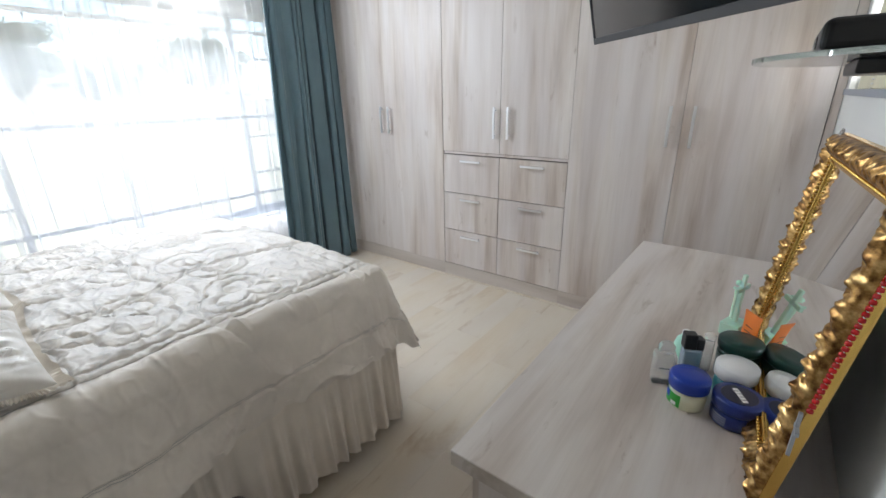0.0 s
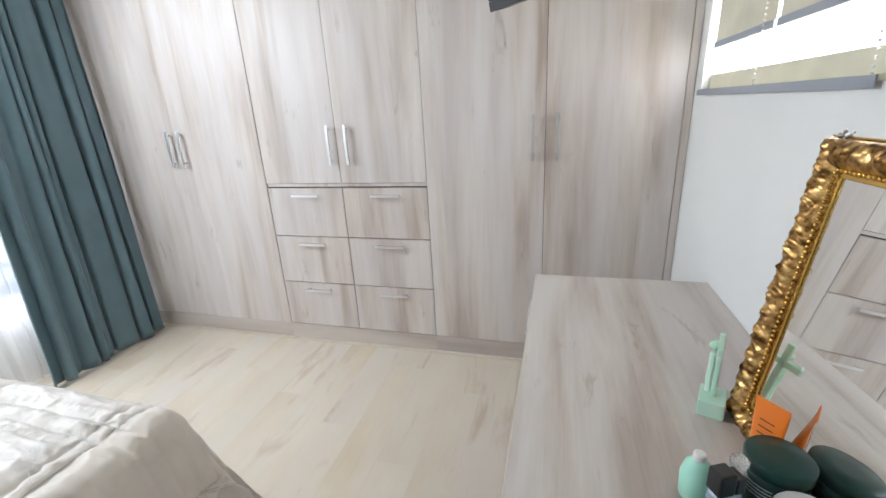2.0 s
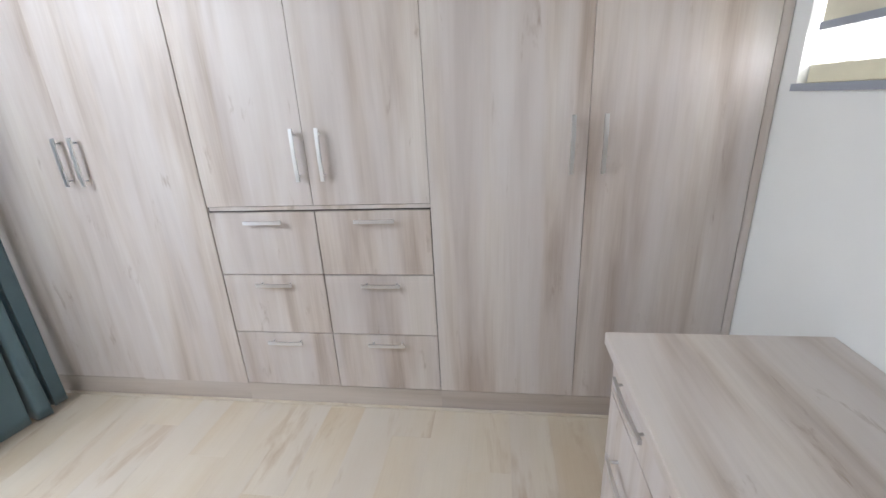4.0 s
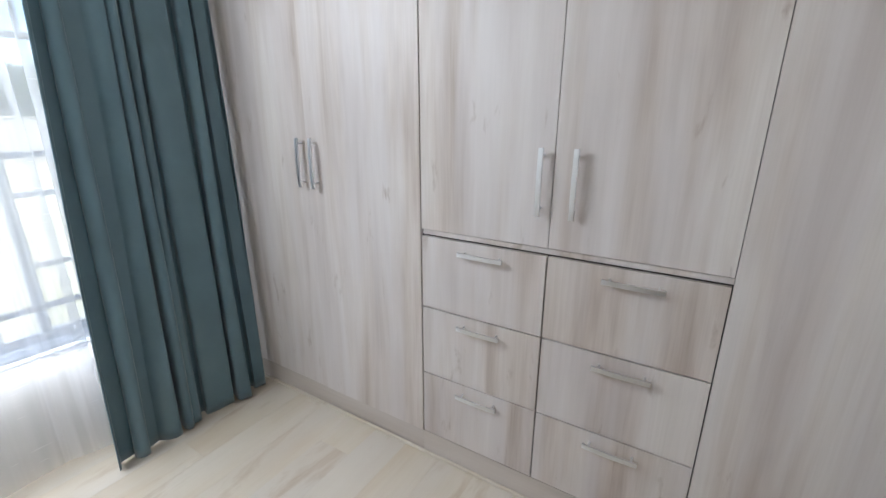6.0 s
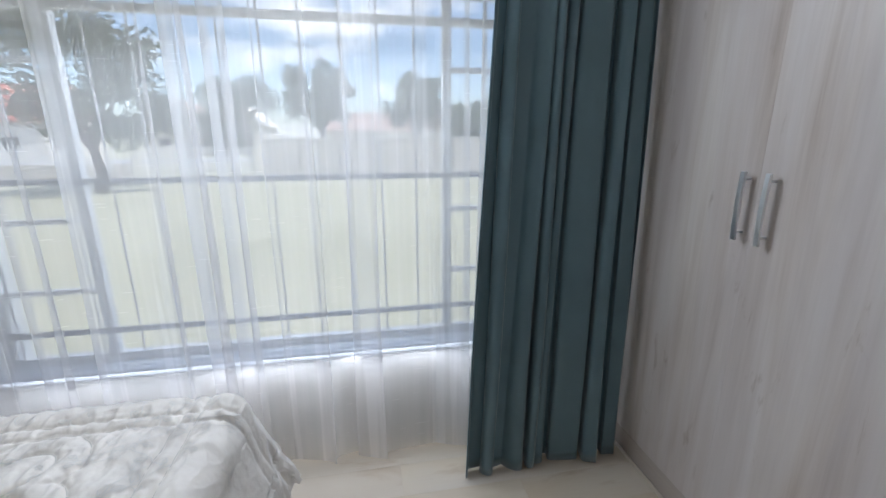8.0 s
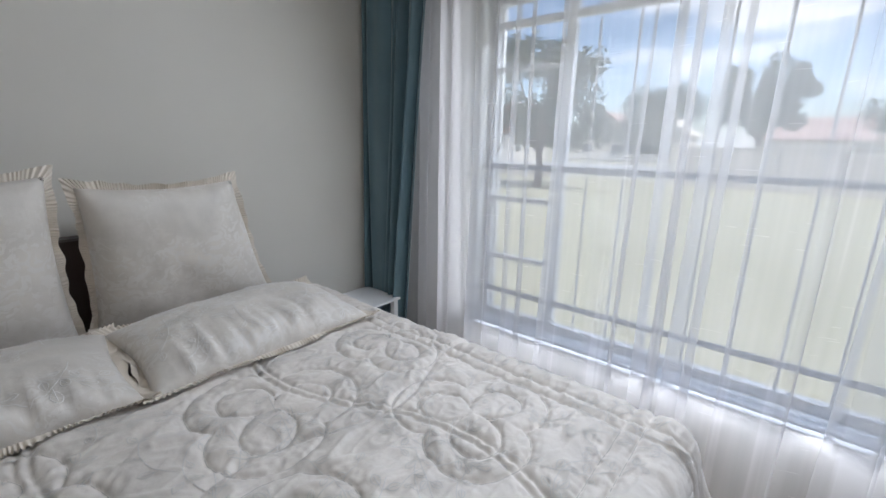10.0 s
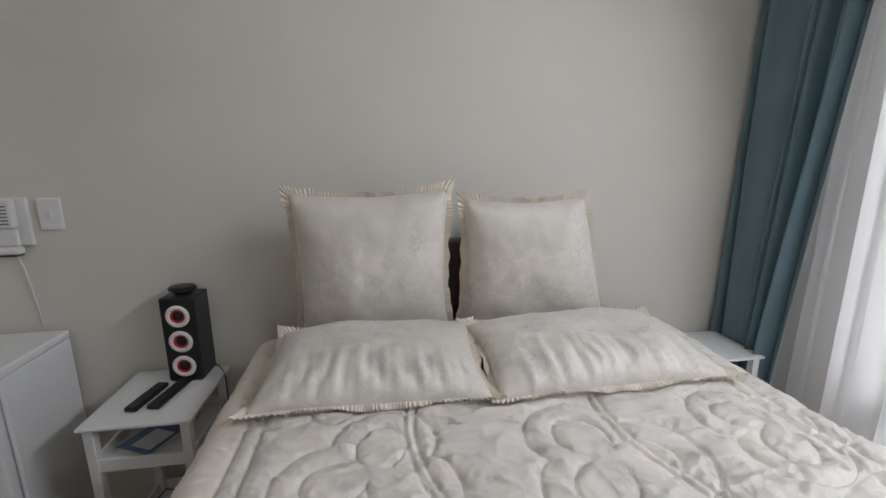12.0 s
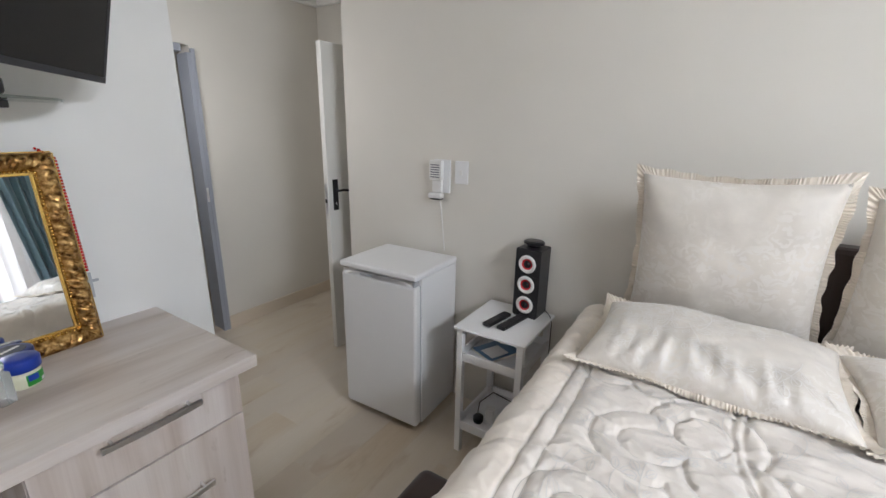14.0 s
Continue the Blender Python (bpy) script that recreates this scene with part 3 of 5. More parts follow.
tagged(at_bed(part("embroidery", sprigs(comforter_at, (BX0 - 0.02, BX1 - 0.10, BY0 + 0.1, BY1 + 0.05), 150, 5), M_THREAD, bed, "grey embroidered vines and leaves", True)), kind="stuff")
tagged(at_bed(part("stitching", stitching(), M_STITCH_SHADE, bed, "taupe quilting seams, thread with the crease shade in its colour", True)), kind="stuff")


def cushion_side(w, h, d, gathers, seed, s, taper=0.0, shear=0.0):
    def f(u, v):
        a, b = u * 2 - 1, v * 2 - 1
        full = max(0.0, (1 - abs(a) ** 2.8) * (1 - abs(b) ** 2.8)) ** 0.5
        pinch = 1 - 0.06 * (1 - abs(b) ** 2) * abs(a) ** 3
        pinch2 = 1 - 0.06 * (1 - abs(a) ** 2) * abs(b) ** 3
        lump = noise.noise(Vector((a * 1.6 + seed, b * 1.6, s))) * 0.014 + noise.noise(Vector((a * 5, b * 5 + seed, s))) * 0.004
        crease = gathers * (sin(a * 26 + 5 * noise.noise(Vector((a * 2, b * 1.2, seed)))) + 0.5 * sin(a * 61 + 2 * b)) * max(0.0, 0.05 + b * 0.95) ** 1.6 * (1 - abs(a) ** 4)
        return (a * w / 2 * pinch * (1 - taper * b) + shear * b, b * h / 2 * pinch2, s * d / 2 * full + (lump + crease * (s > 0)) * full)
    return f


def cushion(w, h, d, gathers=0.0, seed=0.0, taper=0.0, shear=0.0):
    n = 64 if gathers else 40
    bm = grid(n, n, cushion_side(w, h, d, gathers, seed, 1, taper, shear))
    grid(n, n, cushion_side(w, h, d, gathers, seed, -1, taper, shear), bm)
    bmesh.ops.remove_doubles(bm, verts=bm.verts, dist=0.0008)
    return bm


def frill(w, h, out=0.027, taper=0.0, shear=0.0):
    def f(u, v):
        s = u * 4
        k, t = int(s) % 4, s - int(s)
        c = [(-1, -1), (1, -1), (1, 1), (-1, 1)]
        a, b = c[k], c[(k + 1) % 4]
        px, py = a[0] + (b[0] - a[0]) * t, a[1] + (b[1] - a[1]) * t
        ux = px * (1 - 0.06 * (1 - abs(py) ** 2) * abs(px) ** 3)
        uy = py * (1 - 0.06 * (1 - abs(px) ** 2) * abs(py) ** 3)
        n = Vector((px ** 7, py ** 7)).normalized()
        o = v * out * (0.9 + 0.35 * noise.noise(Vector((u * 40, 0, 0))) + 0.8 * abs(px * py) ** 9) - 0.005
        return (ux * w / 2 * (1 - taper * py) + shear * py + n.x * o, uy * h / 2 + n.y * o, (0.3 + v) * 0.0030 * sin(u * 2 * pi * 250 + 9 * sin(u * 31) + 3 * sin(u * 173)) * (0.8 + noise.noise(Vector((u * 60, 3, 0)))) + v * 0.010 * sin(u * 37) + v * 0.02 * abs(px * py) ** 8)
    return grid(230 * 7, 3, f, wrap=True)


def pillow(name, w, h, d, m, label, gathers=0.0, seed=0.0, taper=0.0, shear=0.0):
    p = empty(name, (0, 0, 0), label, "pillow", "pillows on the bed")
    part("cover", cushion(w, h, d, gathers, seed, taper, shear), M_PILLOW, p, smooth=True)
    part("frill", frill(w, h, taper=taper, shear=shear), M_FRILL, p, "pleated cream edging", True)
    face = cushion_side(w, h, d, gathers, seed, 1, taper, shear)
    tagged(part("embroidery", sprigs(lambda x, y: face(x / w + 0.5, y / h + 0.5), (-w * 0.42, w * 0.42, -h * 0.42, h * 0.42), 20, int(seed), 1.25, 0.0012, 0.0022), M_THREAD2, p, "tone-in-tone embroidered leaves", True), kind="stuff")
    p.matrix_basis = m
    return p


pillow("pillow", 0.57, 0.60, 0.22, pose(-1.872, -0.42, 1.10, 78, 1, 0), "square cream embroidered pillow standing against the headboard", seed=1.0, taper=0.03)
pillow("pillow", 0.565, 0.575, 0.22, pose(-2.49, -0.42, 1.08, 78, 0, 0), "square cream embroidered pillow beside its twin on the bed", seed=4.0, taper=0.17, shear=0.05)
pillow("pillow", 0.66, 0.435, 0.17, pose(-1.87, -0.095, 0.880, -5, 0, -2), "flat cream frilled pillow lying on the comforter", 0.016, 2.0)
pillow("pillow", 0.73, 0.435, 0.17, pose(-2.565, -0.078, 0.880, -5, 0, 1), "flat cream frilled pillow lying nearer the window", 0.016, 7.0)


# ---- night tables, fridge, door ----
def night_table(x0, x1, y0, y1, label):
    e = empty("night_table", (x0, y0, 0), label, "bedside table", "bedside tables")
    w, h, z = x1 - x0, y1 - y0, 0.672
    part("tabletop", box(-0.012, w + 0.012, -0.005, h + 0.012, z - 0.012, z, 0.003), M_WHITE, e)
    for zz in (0.50, 0.13):
        part("shelf", boxes([(0.005, w - 0.005, 0.005, h - 0.005, zz, zz + 0.008)]), M_WHITE, e)
        for a, b, c, d in ((0.031, w - 0.031, h - 0.014, h - 0.004), (0.031, w - 0.031, 0.004, 0.014), (0.004, 0.014, 0.031, h - 0.031), (w - 0.014, w - 0.004, 0.031, h - 0.031)):
            part("shelf_edge", box(a, b, c, d, zz + 0.0085, zz + 0.045, 0.001, seg=1), M_WHITE, e)
    for a in (0, w - 0.03):
        for b in (0, h - 0.03):
            part("leg", box(a, a + 0.03, b, b + 0.03, 0, z - 0.0125, 0.002), M_WHITE, e)
    part("brace", tube([(0.016, 0.035, 0.20), (0.016, h - 0.035, 0.46)], 0.004, 6), M_WHITE, e, "thin diagonal brace")
    return e


NTX, NTY = -1.25, YS + 0.03
night_table(NTX, -0.93, NTY, -0.205, "white metal bedside table with two shelves holding odds and ends")
night_table(-3.50, -3.16, YS + 0.03, -0.30, "white metal bedside table beside the blue curtain")

# the loudspeaker
M_DARK = material("dark_rubber", (0.035, 0.035, 0.04), 0.6)
M_RED = material("red_cone", (0.55, 0.012, 0.018), 0.4)
M_RING = material("white_ring", (0.78, 0.77, 0.75), 0.4)
spk = empty("loudspeaker", (-1.147, -0.522, 0.672), "black tower loudspeaker with three white-ringed red cones on the bedside table", "loudspeaker", rz=-3)
part("cabinet", box(-0.062, 0.062, -0.06, 0.06, 0.004, 0.335, 0.006, seg=3), M_BLACK, spk)
part("carry_handle", lathe([(0.03, 0.336), (0.034, 0.345), (0.05, 0.352), (0.05, 0.36), (0.044, 0.366), (0.02, 0.368)], 24, squash=(1, 0.8)), M_BLACK, spk)
part("base_plate", box(-0.055, 0.055, -0.055, 0.055, 0, 0.0038), M_BLACK, spk)
for z in (0.065, 0.165, 0.265):
    d = part("driver", box(-0.044, 0.044, 0.0602, 0.0605, z - 0.044, z + 0.044), M_BLACK, spk)
    for nm, prof, mat, lab in (("ring", [(0.026, 0.001), (0.030, 0.006), (0.038, 0.007), (0.043, 0.001)], M_RING, "white plastic ring"),
                               ("cone", [(0.0255, 0.003), (0.018, -0.002), (0.0125, -0.004)], M_RED, "red cone"),
                               ("dust_cap", [(0.012, -0.003), (0.009, 0.002), (0.004, 0.004)], M_BLACK, "")):
        bm = bmesh.new()
        rings = [[bm.verts.new((r * cos(2 * pi * k / 32), 0.062 + y, z + r * sin(2 * pi * k / 32))) for k in range(32)] for r, y in prof]
        for a, b in zip(rings, rings[1:]):
            for k in range(32):
                bm.faces.new((a[k], a[(k + 1) % 32], b[(k + 1) % 32], b[k]))
        if nm == "dust_cap":
            bm.faces.new(rings[-1])
        if nm == "cone":
            bm.faces.new(rings[-1])
        part(nm, bm, mat, d, lab, True)
tagged(put("speaker_cord", tube([(-1.20, -0.56, 0.70), (-1.225, -0.56, 0.68), (-1.25, -0.53, 0.677), (-1.269, -0.50, 0.66), (-1.272, -0.49, 0.45), (-1.270, -0.50, 0.2)], 0.0022, 6), M_BLACK), "thin black cord hanging from the loudspeaker over the table edge", "cable")

for k, (x, y, rz, ln) in enumerate(((-1.057, -0.355, -10, 0.175), (-1.128, -0.372, -10.5, 0.20))):
    r = empty("remote_control", (x, y, 0.672), "black remote control lying on the white bedside table", "remote control", "remote controls", rz)
    part("casing", box(-0.022, 0.022, -ln / 2, ln / 2, 0.0, 0.018, 0.007, seg=3), M_BLACK, r)
    for i in range(5):
        for q in (-0.011, 0.0, 0.011):
            part("button", box(q - 0.0035, q + 0.0035, -ln / 2 + 0.03 + i * 0.022, -ln / 2 + 0.037 + i * 0.022, 0.0181, 0.0192), M_DARK, r)

M_BOOK = material("blue_cover", (0.10, 0.20, 0.33), 0.4)
M_PAGE = material("page_paper", (0.72, 0.68, 0.6), 0.8)
M_ORANGE = material("orange_plastic", (0.80, 0.20, 0.02), 0.35)
mag = empty("magazine", (-1.06, -0.36, 0.5085), "blue and white magazine lying on the upper shelf", "magazine", rz=-25)
part("pages", box(-0.07, 0.07, -0.09, 0.09, 0, 0.012), M_PAGE, mag)
part("cover", box(-0.071, 0.071, -0.091, 0.091, 0.0122, 0.0135), M_BOOK, mag, "glossy blue cover")
part("picture", box(-0.055, 0.03, -0.03, 0.07, 0.0136, 0.014), M_RING, mag, "pale patch")
box2 = empty("small_packet", (-1.10, -0.47, 0.5085), "small orange packet behind the magazine on the shelf", "packet", rz=10)
part("carton", box(-0.06, 0.06, -0.035, 0.035, 0, 0.035, 0.002), M_ORANGE, box2)
part("flap", box(-0.058, 0.058, 0.0352, 0.0358, 0.005, 0.03), M_RING, box2)
ad = empty("power_adapter", (-1.06, -0.33, 0.1385), "white power adapter with a black plug on the lower shelf", "adapter", rz=15)
part("housing", box(-0.02, 0.02, -0.025, 0.025, 0, 0.075, 0.006, seg=3), M_RING, ad)
part("plug", lathe([(0.022, 0), (0.026, 0.01), (0.026, 0.03), (0.012, 0.042)], 16, (0.055, 0.02, 0)), M_BLACK, ad, "round black plug")
tagged(put("charger_lead", tube([(-1.0, -0.31, 0.16), (-0.985, -0.36, 0.2), (-1.03, -0.42, 0.24), (-1.12, -0.45, 0.2), (-1.17, -0.42, 0.15), (-1.14, -0.36, 0.145), (-1.08, -0.38, 0.144)], 0.003, 6), M_BLACK), "tangled black lead lying on the lower shelf of the table", "cable")

# the fridge
fr = empty("mini_fridge", (-0.468, -0.386, 0), "small white bar fridge against the cream wall", "fridge", rz=2.0)
FX0, FX1, FY0, FY1 = -0.235, 0.235, -0.185, 0.15
part("body", box(FX0, FX1, FY0, FY1, 0.03, 0.835, 0.006), M_WHITE, fr)
part("door_seal", box(FX0 + 0.008, FX1 - 0.008, FY1 + 0.0005, FY1 + 0.008, 0.04, 0.80), M_STEEL, fr, "grey rubber seal")
d = part("door", box(FX0, FX1, FY1 + 0.0085, FY1 + 0.058, 0.035, 0.808, 0.014, seg=4), M_WHITE, fr)
part("handle_recess", grid(24, 6, lambda u, v: (FX0 + 0.02 + (FX1 - FX0 - 0.04) * u, FY1 + 0.060 - 0.022 * sin(pi * u) ** 0.5 * sin(pi * v), 0.810 + 0.022 * v)), M_CHROME, d, "pale metallic grip strip")
part("badge", box(0.02, 0.10, FY1 + 0.0622, FY1 + 0.063, 0.814, 0.826), M_STEEL, d)
part("hinge_cap", box(FX0 + 0.004, FX0 + 0.018, FY1 + 0.02, FY1 + 0.056, 0.8085, 0.833, 0.002), M_STEEL, d)
part("top_panel", box(FX0 - 0.004, FX1 + 0.004, FY0, FY1 + 0.062, 0.836, 0.868, 0.010, seg=4), M_WHITE, fr)
for a in (FX0 + 0.03, FX1 - 0.06):
    for b in (FY0 + 0.03, FY1 - 0.02):
        part("foot", lathe([(0.014, 0), (0.016, 0.004), (0.012, 0.0295)], 12, (a + 0.015, b, 0)), M_BLACK, fr)
tagged(fr, group="")

# intercom, switch
M_FRAME_DARK = material("grey_slot", (0.16, 0.16, 0.18), 0.6)
ic = empty("intercom", (-0.575, YS, 1.27), "white wall intercom handset with a speaker grille and cord", "intercom")
part("wall_plate", box(-0.062, 0.035, 0, 0.016, -0.07, 0.104, 0.004), M_WHITE, ic)
bm = boxes([(-0.030, 0.046, 0.0165, 0.048, -0.002, 0.100), (-0.026, 0.036, 0.0165, 0.034, -0.070, -0.0025)], 0.006)
box(-0.034, 0.048, 0.0165, 0.056, -0.098, -0.0705, 0.008, bm)
part("handset", bm, M_RING, ic, "white plastic handset")
for k in range(6):
    part("grille_slot", box(-0.020, 0.036, 0.0482, 0.0488, 0.074 - k * 0.0125, 0.0790 - k * 0.0125), M_FRAME_DARK, ic)
part("mouthpiece", box(-0.028, 0.030, 0.02, 0.057, -0.1035, -0.0985), M_BLACK, ic, "dark lower edge")
part("cord", tube([(-0.010, 0.03, -0.102), (-0.012, 0.012, -0.16), (-0.020, 0.006, -0.27), (-0.032, 0.006, -0.39)], 0.003, 6), M_RING, ic, "thin white cord")
sw = empty("light_switch", (-0.705, YS, 1.313), "white plastic light switch plate on the cream wall", "switch")
part("plate", box(-0.038, 0.038, 0, 0.012, -0.058, 0.058, 0.003), M_WHITE, sw)
part("rocker", box(-0.008, 0.008, 0.0122, 0.017, -0.014, 0.014, 0.002), M_RING, sw)

# the open door
door = structure(empty("door_1", (0.315, -0.585, 0), "open white painted door with black lever handle", "door", rz=-4), "", "")
part("leaf", box(-0.040, 0.0, -0.80, 0.0, 0.008, 2.015, 0.002), M_PAINT, door)
part("lock_plate", box(-0.031, -0.009, 0.0005, 0.0025, 0.98, 1.18, 0.0005, seg=1), M_CHROME, door, "metal lock strip")
part("bolt", box(-0.026, -0.014, 0.0027, 0.008, 1.05, 1.075), M_BLACK, door)
h = part("handle_plate", box(-0.046, -0.0405, -0.075, -0.035, 1.0, 1.20, 0.001, seg=1), M_BLACK, door, "black handle plate")
part("lever", tube([(-0.0465, -0.055, 1.13), (-0.085, -0.055, 1.13), (-0.09, -0.08, 1.133), (-0.088, -0.16, 1.122)], 0.008, 8), M_BLACK, h)
part("keyhole", box(-0.0472, -0.0462, -0.058, -0.052, 1.035, 1.055), M_CHROME, h)

# passage
M_FRAME = material("grey_painted_frame", (0.33, 0.35, 0.40), 0.45)
df = structure(empty("door_2", (1.2, -0.2, 0), "grey painted steel frame round a dark doorway", "door frame"), "", "")
df["kind"] = "structure"
part("jamb", boxes([(-0.018, 0.135, -0.135, -0.111, 0, 2.0), (-0.016, 0.016, -0.1105, -0.085, 0, 1.974), (0.03, 0.135, -0.1105, -0.095, 0, 1.974)]), M_FRAME, df)
part("head", boxes([(-0.018, 0.135, -0.05, 0.559, 1.975, 2.019)]), M_FRAME, df)
part("strike", box(-0.0185, -0.0165, -0.105, -0.09, 1.0, 1.1), M_CHROME, df)
structure(put("baseboard", box(1.184, 1.1995, -1.399, -0.336, 0, 0.10, 0.002), M_SKIRT), "cream painted skirting board in the passage", "skirting")
structure(put("baseboard", box(0.112, 1.183, -1.3995, -1.384, 0, 0.10, 0.002), M_SKIRT), "cream painted skirting board in the passage", "skirting")
bm = bmesh.new()
for p in ([(1.199, -1.399), (1.199, 0.359)], [(1.199, -1.399), (0.111, -1.399)]):
    (ax, ay), (bx, by) = p
    if ax == bx:
        box(1.14, 1.1995, -1.399, 0.359, ZC - 0.06, ZC - 0.001, 0.02, bm)
    else:
        box(0.111, 1.139, -1.3995, -1.34, ZC - 0.06, ZC - 0.001, 0.02, bm)
structure(put("cornice", bm, M_CEIL), "white ceiling cornice in the passage", "cornice")

# ottoman beside the bed
ott = empty("footstool", (-1.235, 0.33, 0), "low dark brown padded footstool standing beside the bed", "footstool")
part("cushion", box(-0.19, 0.20, -0.13, 0.10, 0.10, 0.29, 0.045, seg=5), M_HEAD, ott, smooth=True)
for a in (-0.15, 0.13):
    for b in (-0.09, 0.04):
        part("leg", box(a, a + 0.03, b, b + 0.03, 0, 0.12, 0.003), M_BLACK, ott)


# ---- curtains ----
def curtain(name, y0, y1, x, z0, z1, folds, depth, mat, label, seed, gather=1.0, back=0.35, rows=44, per=20, hem=0.0, anchor=0.5, lean=0.0):
    rnd = random.Random(seed)
    ph = [rnd.uniform(0, 6.28) for _ in range(8)]
    pitch = (y1 - y0) / (folds * 2 * pi)

    def f(u, v):
        z = z1 + (z0 - z1) * v
        warp = u + (0.35 * sin(u * 2 * pi * folds * 0.23 + ph[0]) + 0.25 * sin(u * 2 * pi * folds * 0.41 + ph[1])) / folds
        a = warp * folds * 2 * pi
        grow = 0.65 + 0.35 * v
        amp = depth * grow * (0.75 + 0.3 * sin(a * 0.31 + ph[2]) + 0.22 * sin(a * 0.57 + ph[3] + v * 0.8))
        mid = y0 + (y1 - y0) * anchor
        y = mid + (y0 + (y1 - y0) * u - mid) * (gather + (1 - gather) * v)
        y += back * 2 * pi * pitch * sin(2 * a + ph[4] + v * 0.5) * grow + 0.006 * sin(v * 5 + a * 0.5 + ph[6])
        xx = x + amp * (sin(a + 0.25 * sin(v * 3 + ph[7])) + 0.22 * sin(2.1 * a + ph[4] + v)) + 0.012 * v * sin(u * 9 + ph[5]) + lean * v
        return (xx, y, z + (hem * (0.5 + 0.5 * sin(a * 0.37 + ph[1])) if v > 0.97 else 0))
    ob = put(name, grid(int(folds * per), rows, f), mat, None, label, True)
    return tagged(ob, label, "curtain")


def thick(ob, t):
    m = ob.modifiers.new("thickness", "SOLIDIFY")
    m.thickness, m.offset = t, 0


thick(curtain("blue_curtain", 2.005, 2.825, -3.555, 0.012, 2.47, 8, 0.050, M_BLUE, "long blue satin curtain hanging beside the wardrobe", 3, 0.85, 0.16, per=26, anchor=1.0, lean=0.06), 0.003)
thick(curtain("blue_curtain", -0.565, -0.32, -3.53, 0.012, 2.47, 5, 0.042, M_BLUE, "long blue satin curtain hanging in the corner", 8, 1.95, 0.10, anchor=0.0), 0.003)
curtain("sheer_curtain", -0.40, 2.60, -3.68, 0.008, 2.46, 12, 0.040, M_SHEER, "white sheer voile curtain drawn across the window", 5, 1.0, 0.155, 30, 60, 0.03)
rail = empty("curtain_rail", (-3.62, 1.12, 2.475), "white double curtain rail above the window", "curtain rail")
for x in (-0.06, 0.08):
    part("track", box(x - 0.012, x + 0.012, -1.70, 1.70, 0, 0.02, 0.002), M_WHITE, rail)
for y in (-1.5, 0.0, 1.5):
    part("bracket", box(-0.158, 0.10, y - 0.015, y + 0.015, 0.0205, 0.028), M_WHITE, rail)

# ---- window ----
structure(put("window_sill", box(XW - 0.10, XW + 0.02, WIN[0], WIN[1], WIN[2] - 0.03, WIN[2] + 0.004, 0.004), material("grey_tile", (0.5, 0.54, 0.6), 0.25)), "grey tiled window sill", "window sill")
win = empty("window_1", (XW - 0.10, 1.2, WIN[2]), "wide steel window with burglar bars facing the lawn", "window")
win["kind"] = "structure"
FXW = XW - 0.10


def at_win(ob):
    ob.location = (-FXW, -1.2, -WIN[2])
    return ob


y0, y1, z0, z1 = WIN
z0 += 0.005
at_win(part("window_frame", boxes([(FXW - 0.02, FXW + 0.02, y0, y0 + 0.04, z0, z1), (FXW - 0.02, FXW + 0.02, y1 - 0.04, y1, z0, z1), (FXW - 0.02, FXW + 0.02, y0 + 0.04, y1 - 0.04, z0, z0 + 0.04), (FXW - 0.02, FXW + 0.02, y0 + 0.04, y1 - 0.04, z1 - 0.03, z1),
                                   (FXW - 0.02, FXW + 0.02, 0.42, 0.46, z0 + 0.04, z1 - 0.03), (FXW - 0.02, FXW + 0.02, 1.99, 2.03, z0 + 0.04, z1 - 0.03)]), M_BAR, win))
at_win(part("transom", boxes([(FXW - 0.018, FXW + 0.018, a, b, 2.06, 2.09) for a, b in ((0.06, 0.42), (0.46, 1.99), (2.03, 2.38))]), M_BAR, win))
for a, b in ((0.06, 0.42), (0.46, 1.99), (2.03, 2.38)):
    at_win(part("pane", box(FXW - 0.003, FXW + 0.001, a, b, z0 + 0.04, z1 - 0.03), M_GLASS, win)).visible_shadow = False
for a, b in ((0.06, 0.42), (2.03, 2.38)):
    for z in (1.875, 1.235, 0.92):
        at_win(part("glazing_bar", box(FXW - 0.012, FXW + 0.012, a, b, z - 0.012, z + 0.012), M_BAR, win))
bars = structure(empty("burglar_bars", (FXW + 0.05, 1.2, 1.4), "painted steel burglar bars across the window", "burglar bars"), "", "")
for z in (0.74, 1.405):
    o = part("rail", box(FXW + 0.04, FXW + 0.05, y0, y1, z - 0.013, z + 0.013), M_RAIL, bars)
    o.location = (-FXW - 0.05, -1.2, -1.4)
for k in range(15):
    y = y0 + 0.09 + k * (y1 - y0 - 0.18) / 14
    o = part("bar", tube([(FXW + 0.056, y, 0.60), (FXW + 0.056, y, 2.18)], 0.005, 6), M_BAR, bars)
    o.location = (-FXW - 0.05, -1.2, -1.4)

# ---- east window ----
w2 = empty("window_2", (XE + 0.16, 2.0, W2[2]), "high window with cream roller blinds over the dressing table", "window")
w2["kind"] = "structure"


def at_w2(ob):
    ob.location = (-XE - 0.16, -2.0, -W2[2])
    return ob


X2 = XE + 0.16
at_w2(part("window_frame", boxes([(X2 - .02, X2 + .02, W2[0], W2[1], W2[2], W2[2] + .035), (X2 - .02, X2 + .02, W2[0], W2[1], W2[3] - .035, W2[3]), (X2 - .02, X2 + .02, W2[0], W2[0] + .035, W2[2] + .035, W2[3] - .035), (X2 - .02, X2 + .02, W2[1] - .035, W2[1], W2[2] + .035, W2[3] - .035), (X2 - .02, X2 + .02, 2.17, 2.21, W2[2] + .035, W2[3] - .035)]), M_BAR, w2))
